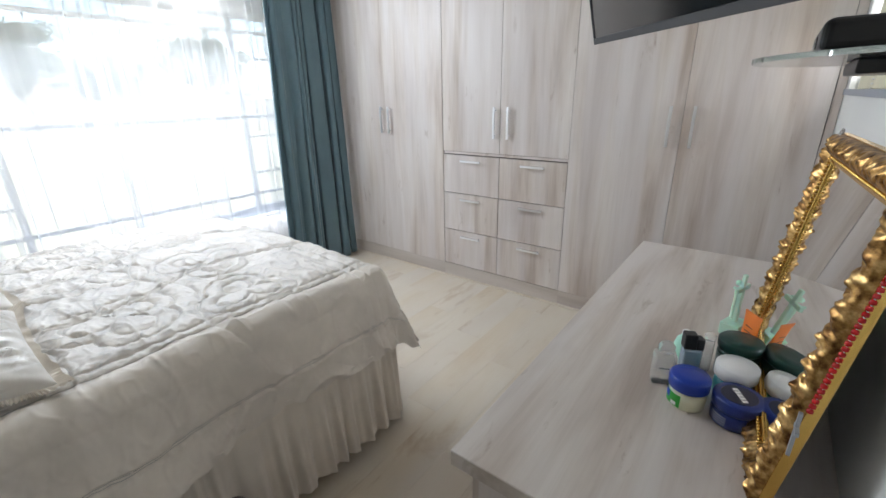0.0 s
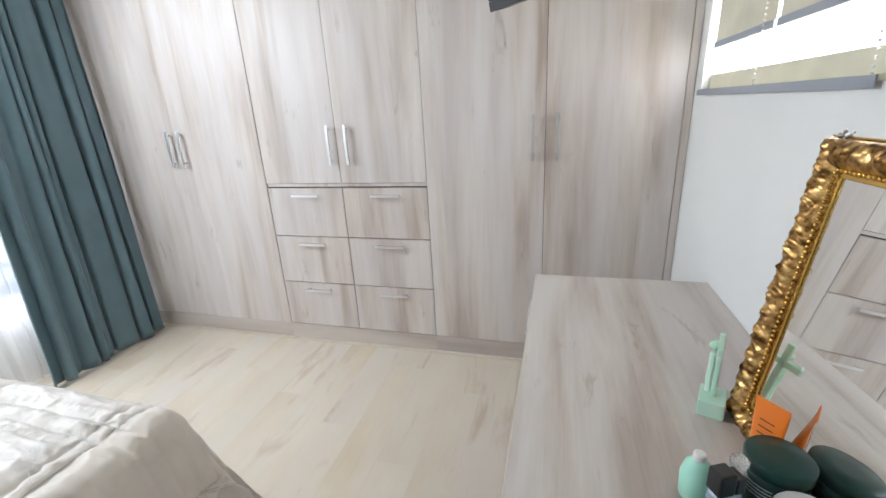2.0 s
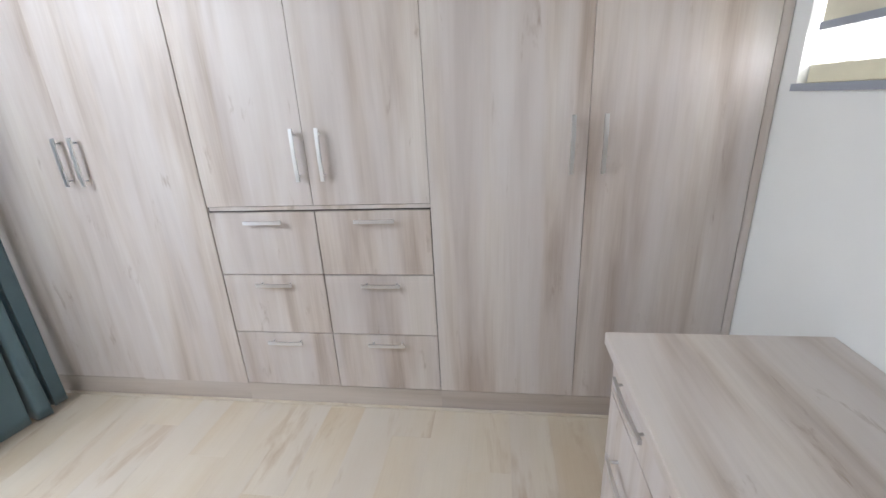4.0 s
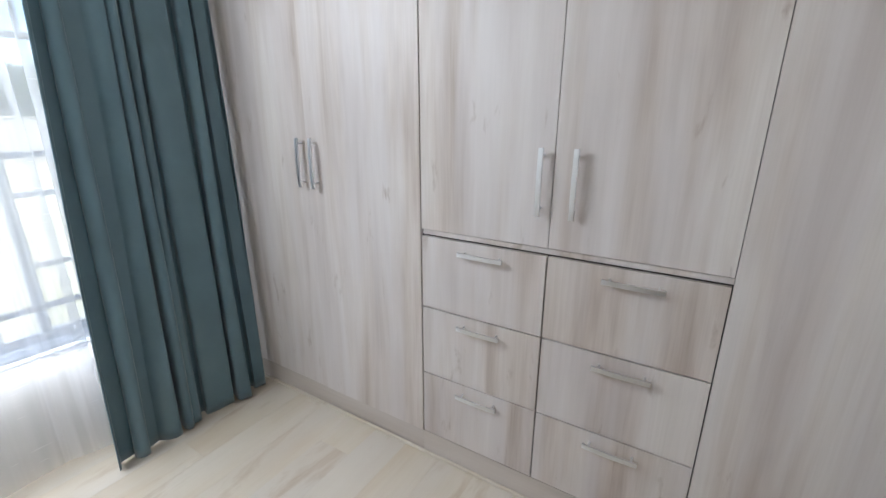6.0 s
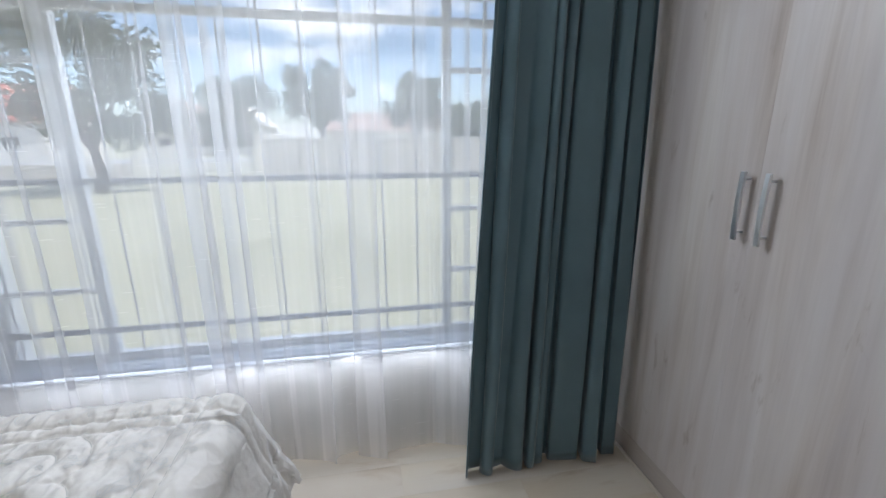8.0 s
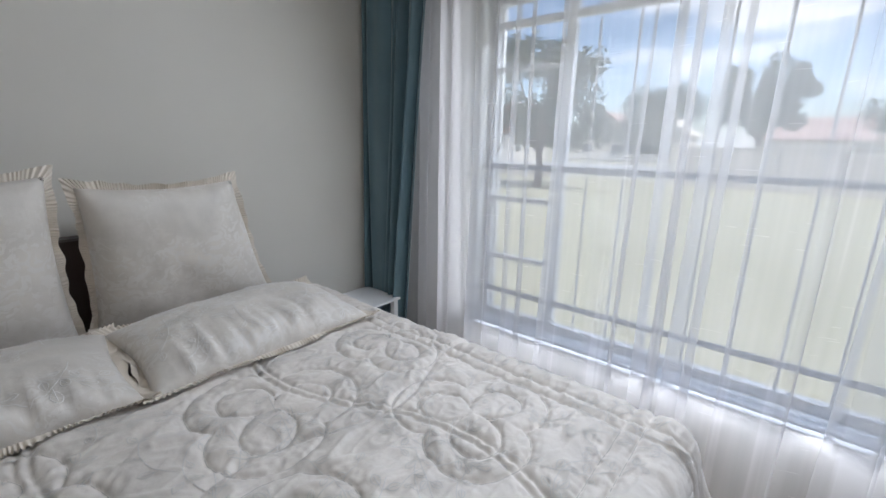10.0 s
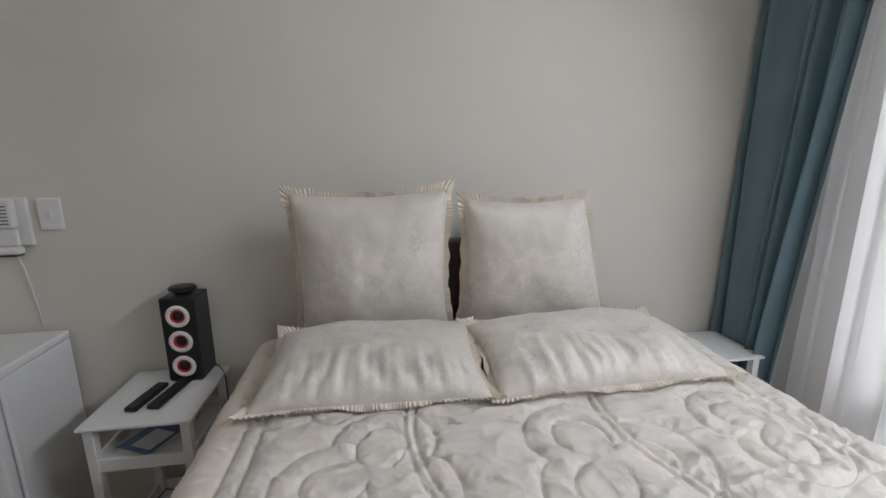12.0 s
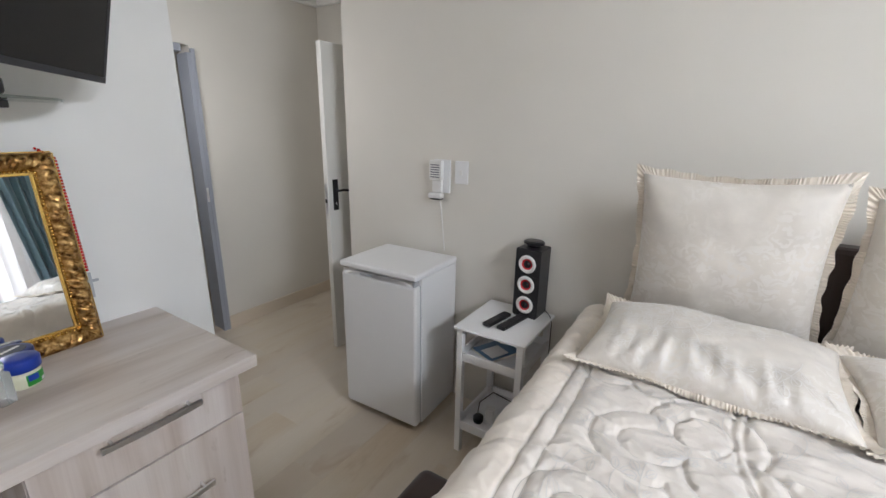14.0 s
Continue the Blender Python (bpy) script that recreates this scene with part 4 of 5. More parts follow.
for a, b in ((W2[0] + .035, 2.17), (2.21, W2[1] - .035)):
    at_w2(part("pane", box(X2 - .002, X2 + .002, a, b, W2[2] + .035, W2[3] - .035), M_GLASS, w2)).visible_shadow = False

# blinds of the east window
M_BLIND = cloth("cream_blind_cloth", (0.70, 0.66, 0.52), 0.8, 600.0, 0.0)
for k, (a, b) in enumerate(((2.20, 2.77), (1.61, 2.19))):
    bl = empty("roller_blind", (XE + 0.05, (a + b) / 2, 2.18), "cream roller blind half raised in the high window", "blind", "roller blinds")
    h = (b - a) / 2
    part("roller", tube([(0, -h, 0), (0, h, 0)], 0.02, 16), M_BLIND, bl)
    part("cloth", box(-0.021, -0.019, -h + 0.01, h - 0.01, -0.45, 0.0), M_BLIND, bl)
    part("bottom_rail", box(-0.027, -0.012, -h + 0.008, h - 0.008, -0.475, -0.4505, 0.002), M_FRAME, bl, "grey bottom rail")
    bm = bmesh.new()
    for q in range(44):
        z = -0.06 - q * 0.016
        bmesh.ops.create_icosphere(bm, subdivisions=1, radius=0.0042, matrix=Matrix.Translation((-0.035, -h + 0.06 + 0.004 * sin(q * 0.2), z)))
    tagged(part("bead_chain", bm, M_RING, bl, "white bead chain"), kind="stuff")
structure(put("window_ledge", boxes([(XE - 0.012, XE + 0.135, W2[0], W2[1], W2[2], W2[2] + 0.012), (XE + 0.03, XE + 0.135, W2[0] + 0.002, W2[1] - 0.002, W2[2] + 0.0125, W2[2] + 0.07)], 0.003), M_BLIND), "cream ledge of the high window", "window sill")
structure(put("ledge_edge", box(XE - 0.016, XE - 0.0125, W2[0], W2[1], W2[2] - 0.012, W2[2] + 0.012), M_FRAME), "grey edge of the window ledge", "window sill")
stay = empty("window_stay", (XE, 1.54, 1.565), "black window stay against the white wall", "window stay")
part("peg", lathe([(0.012, 0), (0.014, 0.01), (0.006, 0.018)], 12, (-0.018, 0, -0.008)), M_BLACK, stay)
part("arm", tube([(-0.001, 0.05, 0), (-0.02, 0.0, 0.002), (-0.02, -0.05, -0.01)], 0.005, 8), M_BLACK, stay)

# ---- mirror, television, shelf ----
M_GOLD = material("antique_gilt", (0.50, 0.30, 0.085), 0.34, 1.0)
gv = coords(M_GOLD)
gcol = ramp(M_GOLD, noise_tex(M_GOLD, gv, 55.0, 4.0), [(0.34, (0.11, 0.05, 0.016)), (0.50, (0.42, 0.24, 0.08)), (0.68, (0.80, 0.56, 0.24))])
join(M_GOLD, gcol, M_GOLD.node_tree.nodes["Principled BSDF"].inputs["Base Color"])
bump(M_GOLD, noise_tex(M_GOLD, gv, 120.0, 3.0), 0.3, 0.002)
M_GOLD2 = material("polished_gilt", (0.72, 0.46, 0.12), 0.25, 1.0)
MIRX, MIRY, LEAN_DEG, YAW_DEG = -0.090, 1.168, 7.0, 3.5
MW, MH = 0.715, 0.64
mir = empty("mirror", (MIRX, MIRY, DZ), "mirror in a carved gilt frame leaning on the dressing table", "mirror")
mir.rotation_euler = (0, radians(LEAN_DEG), radians(YAW_DEG))
part("glass", box(-0.004, 0.0, -MW / 2 + 0.068, MW / 2 - 0.068, 0.068, MH - 0.068), M_MIRROR, mir)
part("backing", box(0.0005, 0.012, -MW / 2 + 0.01, MW / 2 - 0.01, 0.01, MH - 0.01), M_BLACK, mir)


def carved(length, seed):
    """A carved moulding with scrolling leaves: along y, its face towards -x, mitred at both ends; inner edge at z = 0.06."""
    n, m = int(length / 0.0032), 16
    rnd = random.Random(seed)
    ph = rnd.uniform(0, 6)

    def f(u, v):
        w = v * 0.06
        half = length / 2 - w
        y = (u * 2 - 1) * half
        prof = 0.010 + 0.018 * sin(pi * min(1, v * 1.12)) ** 0.7
        s = y / 0.052
        scroll = sin(2 * pi * s + 5.0 * (v - 0.5) * (1 if int(s + 99) % 2 else -1) + ph)
        petal = abs(sin(pi * s * 2 + 7 * v))
        band = max(0.0, 1 - abs(v - 0.45) / 0.42)
        x = prof + band * (0.0045 * scroll + 0.006 * petal ** 0.6 + 0.003 * sin(2 * pi * s * 3.1 + 9 * v) - 0.004) + 0.004 * noise.noise(Vector((y * 60, v * 5, seed))) * band
        if v > 0.999:
            x = -0.004
        if v < 0.001:
            x = 0.0
        return (-x, y, w)
    return grid(n, m, f)


for nm, ln, m in (("frame_side", MH, pose(0, -MW / 2, MH / 2, -90, 0, 0)), ("frame_side", MH, pose(0, MW / 2, MH / 2, 90, 0, 0)),
                  ("frame_rail", MW, pose(0, 0, 0, 0, 0, 0)), ("frame_rail", MW, pose(0, 0, MH, 180, 0, 0))):
    p = part(nm, carved(ln, len(nm) + ln * 10), M_GOLD, mir, "carved gilt moulding", True)
    p.matrix_basis = m
    bm = bmesh.new()
    half = ln / 2 - 0.056
    for k in range(int(half * 2 / 0.011)):
        bmesh.ops.create_icosphere(bm, subdivisions=1, radius=0.0050, matrix=Matrix.Translation((-0.012, -half + (k + 0.5) * 0.011, 0.0560)))
    tagged(part("beading", bm, M_GOLD2, p, "row of small gilt beads", True), kind="stuff")
    part("inner_slip", box(-0.0085, -0.0045, -ln / 2 + 0.0585, ln / 2 - 0.0585, 0.0600, 0.0690, 0.001, seg=1), M_GOLD2, p, "smooth gilt inner slip")
    part("edge_strip", box(-0.006, 0.012, -ln / 2 + 0.002, ln / 2 - 0.002, -0.003, 0.0), M_GOLD2, p)


def beads(name, points, r, step, mat, label, category):
    """A string of beads hung along a polyline."""
    e = empty(name, points[0], label, category)
    pts = [Vector(p) for p in points]
    bm = bmesh.new()
    left = 0.0
    for a, b in zip(pts, pts[1:]):
        L = (b - a).length
        while left < L:
            c = a + (b - a) * (left / L) - pts[0]
            bmesh.ops.create_icosphere(bm, subdivisions=1, radius=r * (0.85 + 0.3 * abs(sin(c.z * 300))), matrix=Matrix.Translation(c))
            left += step
        left -= L
    part("bead_string", bm, mat, e, smooth=True)["kind"] = "stuff"
    part("thread", tube([p - pts[0] for p in pts], r * 0.25, 5), M_RING, e)
    return e


M_PEARL = material("silver_beads", (0.62, 0.60, 0.60), 0.2, 0.6)
M_REDB = material("red_beads", (0.50, 0.01, 0.012), 0.25)


def on_mirror(y, z, off=0.04):
    turn = Matrix.Rotation(radians(YAW_DEG), 3, "Z") @ Matrix.Rotation(radians(LEAN_DEG), 3, "Y")
    return Vector((MIRX, MIRY, DZ)) + turn @ Vector((-off, y * MW / 0.8, z))


beads("necklace", [on_mirror(0.36, 0.650, 0.008), on_mirror(0.403, 0.62, 0.006), on_mirror(0.405, 0.5, 0.006), on_mirror(0.405, 0.3, 0.006), on_mirror(0.404, 0.22, 0.006)], 0.0052, 0.0098, M_PEARL, "string of silvery beads hanging over the mirror's corner", "necklace")
beads("necklace", [on_mirror(0.33, 0.650, 0.010), on_mirror(0.385, 0.625, 0.008), on_mirror(0.39, 0.5, 0.008), on_mirror(0.388, 0.36, 0.008)], 0.003, 0.007, M_PEARL, "thin string of pale beads over the mirror's corner", "necklace")
beads("rosary", [on_mirror(-0.36, 0.653, 0.0), on_mirror(-0.408, 0.62, 0.0), on_mirror(-0.408, 0.40, 0.005), on_mirror(-0.408, 0.24, 0.005)], 0.0055, 0.0105, M_REDB, "string of red beads with a small metal cross", "rosary")
cr = empty("cross_pendant", on_mirror(-0.408, 0.19, 0.008), "small dark metal cross hanging from the red beads", "pendant")
part("upright", box(-0.003, 0.003, -0.004, 0.004, -0.045, 0.045, 0.001), M_STEEL, cr)
part("crossbar", boxes([(-0.0031, 0.0031, -0.022, -0.0042, 0.010, 0.018), (-0.0031, 0.0031, 0.0042, 0.022, 0.010, 0.018)]), M_STEEL, cr)

TVA, TVB = Vector((-0.66, 1.40)), Vector((-0.17, 0.70))
tvc = (TVA + TVB) / 2
tv = empty("television", (tvc.x, tvc.y, 1.665), "black flat television tilted on a swivel wall arm", "television")
tv.rotation_euler = (radians(13), radians(2.5), math.atan2(TVB.y - TVA.y, TVB.x - TVA.x))
TW = (TVB - TVA).length + 0.01
part("screen", box(-TW / 2 + 0.010, TW / 2 - 0.010, -0.0015, 0.0, 0.018, 0.48), M_GLOSS, tv)
part("casing", box(-TW / 2, TW / 2, 0.0005, 0.035, 0, 0.49, 0.005), M_BLACK, tv)
part("bezel", boxes([(-TW / 2, TW / 2, -0.004, 0.0003, 0, 0.017), (-TW / 2, TW / 2, -0.004, 0.0003, 0.4805, 0.49), (-TW / 2, -TW / 2 + 0.0095, -0.004, 0.0003, 0.0175, 0.48), (TW / 2 - 0.0095, TW / 2, -0.004, 0.0003, 0.0175, 0.48)], 0.0015), M_DARK, tv, "dark grey bezel")
part("rear_housing", box(-0.2, 0.2, 0.0355, 0.06, 0.06, 0.30, 0.01), M_BLACK, tv)
arm = empty("wall_arm", (XE, 1.35, 1.86), "black folding television arm fixed to the wall", "bracket")
part("wall_plate", box(-0.012, 0, -0.03, 0.03, -0.1, 0.1, 0.002), M_BLACK, arm)
back = Vector((tvc.x + 0.085, tvc.y + 0.03, 1.86))
part("arm_link", tube([(-0.012, 0, 0), (-0.17, -0.10, 0)], 0.014, 8), M_BLACK, arm)
part("arm_link", tube([(-0.17, -0.10, 0.0), back - Vector((XE, 1.35, 1.86))], 0.013, 8), M_BLACK, arm)
part("mount_plate", box(back.x - XE - 0.035, back.x - XE + 0.02, back.y - 1.35 - 0.05, back.y - 1.35 + 0.05, -0.08, 0.08, 0.002), M_BLACK, arm)

M_CLEAR = material("clear_shelf_glass", (0.75, 0.82, 0.78), 0.04, 0.0, Transmission_Weight=0.9, IOR=1.3)
shf = empty("glass_shelf", (XE, 1.0, 1.588), "rounded glass wall shelf on a black bracket holding the decoder", "shelf")
bm = bmesh.new()
top, low = [], []
for k in range(25):
    a = -pi / 2 + pi * k / 24
    for lst, z in ((top, 0.008), (low, 0.0)):
        lst.append(bm.verts.new((-0.001 - 0.295 * cos(a) ** 0.8 if k not in (0, 24) else -0.001, 0.24 * sin(a), z)))
bm.faces.new(top)
bm.faces.new(low[::-1])
for k in range(25):
    bm.faces.new((top[k], low[k], low[(k + 1) % 25], top[(k + 1) % 25]))
part("pane", bm, M_CLEAR, shf)
part("bracket", box(-0.16, -0.001, -0.09, 0.09, -0.022, -0.0005, 0.003), M_BLACK, shf, "black wall bracket")
stb = empty("decoder_box", (XE - 0.125, 1.05, 1.5965), "black television decoder on the glass shelf", "decoder")
part("housing", box(-0.085, 0.085, -0.13, 0.13, 0.002, 0.052, 0.014, seg=4), M_BLACK, stb)
part("display", box(-0.0862, -0.0852, -0.04, 0.05, 0.012, 0.032), M_GLOSS, stb)
for k in range(5):
    part("indicator", box(-0.0875, -0.0865, -0.03 + k * 0.012, -0.026 + k * 0.012, 0.018, 0.027), M_RING, stb)

# ---- cosmetics on the dressing table ----
M_NAVY = material("navy_plastic", (0.008, 0.025, 0.17), 0.28)
M_ROYAL = material("royal_blue_plastic", (0.01, 0.04, 0.33), 0.3)
M_DKBLUE = material("near_black_blue", (0.006, 0.010, 0.035), 0.3)
M_DKGREEN = material("dark_green_plastic", (0.004, 0.035, 0.028), 0.3)
M_TEAL = material("teal_plastic", (0.03, 0.25, 0.26), 0.35)
M_MINT = material("mint_plastic", (0.42, 0.75, 0.60), 0.4)
M_GLOW = material("pale_green_resin", (0.56, 0.80, 0.66), 0.45, Subsurface_Weight=0.2)
M_CAPW = material("white_cap_plastic", (0.78, 0.76, 0.74), 0.35)
M_JELLY = material("pale_yellow_jar", (0.75, 0.74, 0.55), 0.35)
M_LABEL = material("green_label", (0.03, 0.30, 0.03), 0.4)
M_CRYSTAL = material("clear_glass", (0.96, 0.98, 0.98), 0.03, 0.0, Transmission_Weight=0.8, IOR=1.14)
M_SILVERBLUE = material("frosted_blue_silver", (0.42, 0.52, 0.62), 0.25, 0.5)


def arc_label(r, z0, z1, a0, a1, n=14):
    return grid(n, 2, lambda u, v: (r * cos(a0 + (a1 - a0) * u), r * sin(a0 + (a1 - a0) * u), z0 + (z1 - z0) * v))


def thing(name, x, y, label, category, rz=0.0, group="toiletries on the dressing table"):
    return empty(name, (x, y, DZ), label, category, group, rz)


FACE = radians(215)
j = thing("cream_jar", -0.125, 1.052, "wide navy blue face cream jar with a dark round lid plate", "jar")
part("body", lathe([(0.044, 0), (0.050, 0.004), (0.052, 0.03), (0.049, 0.042)], 32), M_NAVY, j, smooth=True)
l = part("lid", lathe([(0.050, 0.0425), (0.053, 0.046), (0.0535, 0.069), (0.051, 0.0725), (0.040, 0.0734)], 32), M_NAVY, j, "navy screw lid", True)
part("lid_plate", lathe([(0.038, 0.0735), (0.037, 0.0745)], 32), M_DKBLUE, l, "dark round plate")
part("lettering", boxes([(-0.024 + k * 0.011, -0.016 + k * 0.011, -0.006, 0.006, 0.0746, 0.075) for k in range(5)]), M_CAPW, l, "white plain letter bars").rotation_euler = (0, 0, radians(-62))
for k in range(4):
    part("print_line", arc_label(0.0524, 0.012 + k * 0.006, 0.0145 + k * 0.006, FACE - 0.1, FACE + 0.65), M_STEEL, j, "pale printed line")

j = thing("jelly_jar", -0.228, 1.055, "pale yellow petroleum jelly jar with royal blue lid and green label", "jar")
part("body", lathe([(0.036, 0), (0.041, 0.004), (0.043, 0.03), (0.041, 0.05)], 32), M_JELLY, j, smooth=True)
part("lid", lathe([(0.042, 0.0505), (0.046, 0.054), (0.0465, 0.081), (0.0435, 0.0855), (0.02, 0.087)], 32), M_ROYAL, j, "royal blue lid", True)
part("label", arc_label(0.0436, 0.008, 0.042, FACE - 0.65, FACE + 0.75), M_LABEL, j, "green paper label")
part("emblem", arc_label(0.0440, 0.022, 0.040, FACE - 0.55, FACE + 0.05), M_ROYAL, j, "blue oval emblem")
part("leaf_mark", arc_label(0.0440, 0.010, 0.020, FACE + 0.2, FACE + 0.55), M_CAPW, j, "white leaf mark")

j = thing("lotion_jar", -0.138, 1.158, "teal lotion jar with a wide white lid", "jar")
part("body", lathe([(0.038, 0), (0.043, 0.004), (0.045, 0.035), (0.043, 0.055)], 32), M_TEAL, j, smooth=True)
part("lid", lathe([(0.044, 0.0555), (0.048, 0.059), (0.0485, 0.088), (0.0455, 0.0925), (0.02, 0.094)], 32), M_CAPW, j, "white screw lid", True)

j = thing("hair_cream_tub", -0.140, 1.262, "tall dark green tub with a dark lid", "tub")
part("body", lathe([(0.046, 0), (0.050, 0.004), (0.051, 0.07), (0.049, 0.082)], 32), M_DKGREEN, j, smooth=True)
part("lid", lathe([(0.050, 0.0825), (0.053, 0.086), (0.0535, 0.107), (0.0505, 0.1105), (0.02, 0.111)], 32), M_DKGREEN, j, "dark green lid", True)
for k in range(4):
    part("print_line", arc_label(0.0516, 0.045 + k * 0.007, 0.0475 + k * 0.007, FACE - 0.4, FACE + 0.5), M_STEEL, j, "pale printed line")

j = thing("perfume_bottle", -0.296, 1.115, "square clear glass perfume bottle with crystal stopper", "perfume bottle", 20)
part("bottle", box(-0.027, 0.027, -0.019, 0.019, 0, 0.090, 0.004), M_CRYSTAL, j)
part("stopper", lathe([(0.012, 0.0905), (0.020, 0.096), (0.022, 0.110), (0.014, 0.120)], 10), M_CRYSTAL, j, "faceted clear stopper")
part("print_bar", box(-0.014, 0.014, -0.0198, -0.0192, 0.05, 0.054), M_STEEL, j)

j = thing("spray_bottle", -0.245, 1.190, "frosted blue spray bottle with a black angular cap", "spray bottle", 25)
part("bottle", box(-0.024, 0.024, -0.014, 0.014, 0, 0.085, 0.006), M_SILVERBLUE, j)
part("cap", boxes([(-0.025, 0.006, -0.015, 0.015, 0.0855, 0.130), (0.0065, 0.025, -0.015, 0.015, 0.0855, 0.118)], 0.003), M_BLACK, j, "black angular cap")

j = thing("perfume_bottle", -0.210, 1.238, "slim clear perfume bottle with a round crystal stopper", "perfume bottle", -15)
part("bottle", box(-0.012, 0.012, -0.012, 0.012, 0, 0.095, 0.003), M_CRYSTAL, j)
part("stopper", lathe([(0.008, 0.0955), (0.015, 0.100), (0.016, 0.110), (0.008, 0.118)], 8), M_CRYSTAL, j, "faceted clear stopper")

j = thing("mint_bottle", -0.268, 1.250, "mint green rounded bottle behind the spray bottle", "bottle")
part("bottle", lathe([(0.020, 0), (0.026, 0.006), (0.028, 0.05), (0.022, 0.075), (0.010, 0.088)], 24), M_MINT, j, smooth=True)
part("cap", lathe([(0.011, 0.0885), (0.011, 0.10), (0.008, 0.103)], 16), M_CAPW, j)

j = thing("cream_tube", -0.125, 1.345, "orange squeeze tube standing on its cap against the gilt frame", "tube", -52)
bm = grid(20, 8, lambda u, v: ((0.026 + 0.005 * v) * cos(2 * pi * u), 0.016 * (1 - v) * sin(2 * pi * u) + 0.0008 * sin(2 * pi * u), 0.022 + 0.125 * v), wrap=True)
part("tube_body", bm, M_ORANGE, j, smooth=True)
part("crimp", box(-0.031, 0.031, -0.001, 0.001, 0.1472, 0.158), M_ORANGE, j)
part("cap", lathe([(0.020, 0), (0.021, 0.004), (0.019, 0.0215)], 20), M_ORANGE, j)
for k in range(6):
    part("print_line", box(-0.014, 0.012, -0.0165 + 0.0022 * k, -0.0160 + 0.0022 * k, 0.045 + k * 0.014, 0.047 + k * 0.014), M_BLACK, j)

bm = boxes([(-0.038, 0.038, -0.028, 0.028, 0, 0.042), (-0.008, 0.008, -0.006, 0.006, 0.040, 0.205), (-0.042, 0.042, -0.006, 0.006, 0.150, 0.166)], 0.003)
tube([(0, 0.010, 0.05), (0.004, 0.012, 0.085), (0, 0.010, 0.12), (0, 0.010, 0.155)], 0.009, 8, bm)
tube([(-0.034, 0.010, 0.166), (0, 0.012, 0.150), (0.034, 0.010, 0.166)], 0.0045, 8, bm)
bmesh.ops.create_icosphere(bm, subdivisions=2, radius=0.0095, matrix=Matrix.Translation((0.002, 0.014, 0.172)))
st = tagged(put("statue", bm, M_GLOW), "pale green resin crucifix statue standing beside the gilt mirror", "statue")
st.location, st.rotation_euler = (-0.162, 1.52, DZ), (0, 0, radians(70))


# ---- outdoors ----
M_GRASS = material("lawn", (0.24, 0.26, 0.11), 0.95)
gv = coords(M_GRASS)
gc = ramp(M_GRASS, noise_tex(M_GRASS, gv, 0.35, 5.0, 0.65), [(0.35, (0.29, 0.28, 0.17)), (0.55, (0.35, 0.33, 0.22)), (0.7, (0.39, 0.37, 0.26))])
join(M_GRASS, blend(M_GRASS, 0.3, gc, ramp(M_GRASS, noise_tex(M_GRASS, gv, 30.0, 3.0), [(0.35, (0.22, 0.23, 0.12)), (0.65, (0.42, 0.40, 0.28))])), M_GRASS.node_tree.nodes["Principled BSDF"].inputs["Base Color"])
M_VIBRA = plaster("grey_cream_precast", (0.50, 0.46, 0.40))
M_LEAF = material("dusty_foliage", (0.065, 0.10, 0.035), 0.7)
lv = node(M_LEAF, "ShaderNodeNewGeometry")
join(M_LEAF, ramp(M_LEAF, lv.outputs["Random Per Island"], [(0.0, (0.06, 0.09, 0.035)), (0.6, (0.095, 0.13, 0.055)), (1.0, (0.13, 0.16, 0.075))]), M_LEAF.node_tree.nodes["Principled BSDF"].inputs["Base Color"])
M_BARK = material("bark", (0.12, 0.09, 0.065), 0.9)
M_HOUSE = plaster("pale_house_plaster", (0.62, 0.58, 0.50))
M_TILE = plaster("weathered_roof_tiles", (0.34, 0.24, 0.20))
M_TILE2 = plaster("red_roof_tiles", (0.42, 0.13, 0.09))
GZ = -0.25
structure(put("ground", grid(40, 40, lambda u, v: (-600 + 700 * u ** 0.7, -350 + 700 * v, GZ)), M_GRASS), "mown dry green lawn reaching the far boundary", "lawn")
structure(put("street", box(-46, -39, -80, 80, GZ + 0.004, GZ + 0.03), M_STEEL), "grey tarred street beyond the boundary wall", "road")

bw = structure(empty("boundary_wall", (-25, 12, GZ), "pale precast concrete boundary wall with posts", "boundary wall"), "", "")
for k in range(17):
    y = -15.4 + k * 2.0
    part("post", box(-0.08, 0.08, y - 0.08, y + 0.08, 0, 1.95, 0.01, seg=1), M_VIBRA, bw)
    if k < 16:
        for q in range(5):
            part("panel", box(-0.03, 0.03, y + 0.085, y + 1.915, 0.01 + q * 0.36, 0.36 + q * 0.36, 0.012, seg=1), M_VIBRA, bw)
        part("coping", box(-0.06, 0.06, y + 0.085, y + 1.915, 1.815, 1.87, 0.01, seg=1), M_HOUSE, bw)
fence = empty("palisade_fence", (-25, -6.2, GZ), "white steel palisade fence and gate between posts", "fence")
for k in range(34):
    part("pale", box(-0.012, 0.012, -2.6 + k * 0.16, -2.54 + k * 0.16, 0.1, 1.45, 0.004, seg=1), M_CAPW, fence)
for z in (0.35, 1.15):
    part("rail", box(0.013, 0.04, -2.7, 2.8, z, z + 0.04), M_CAPW, fence)
for y in (-2.9, 2.65):
    gp = empty("gate_post", (-25, -6.2 + y, GZ), "square pale plastered gate post", "gate post", "gate posts")
    part("pillar", box(-0.15, 0.15, -0.15, 0.15, 0, 1.9, 0.01, seg=1), M_HOUSE, gp)
    part("cap", box(-0.19, 0.19, -0.19, 0.19, 1.9005, 1.98, 0.01, seg=1), M_HOUSE, gp)
bw2 = structure(empty("low_wall", (-25, -16, GZ), "low pale boundary wall with palisade above", "boundary wall"), "", "")
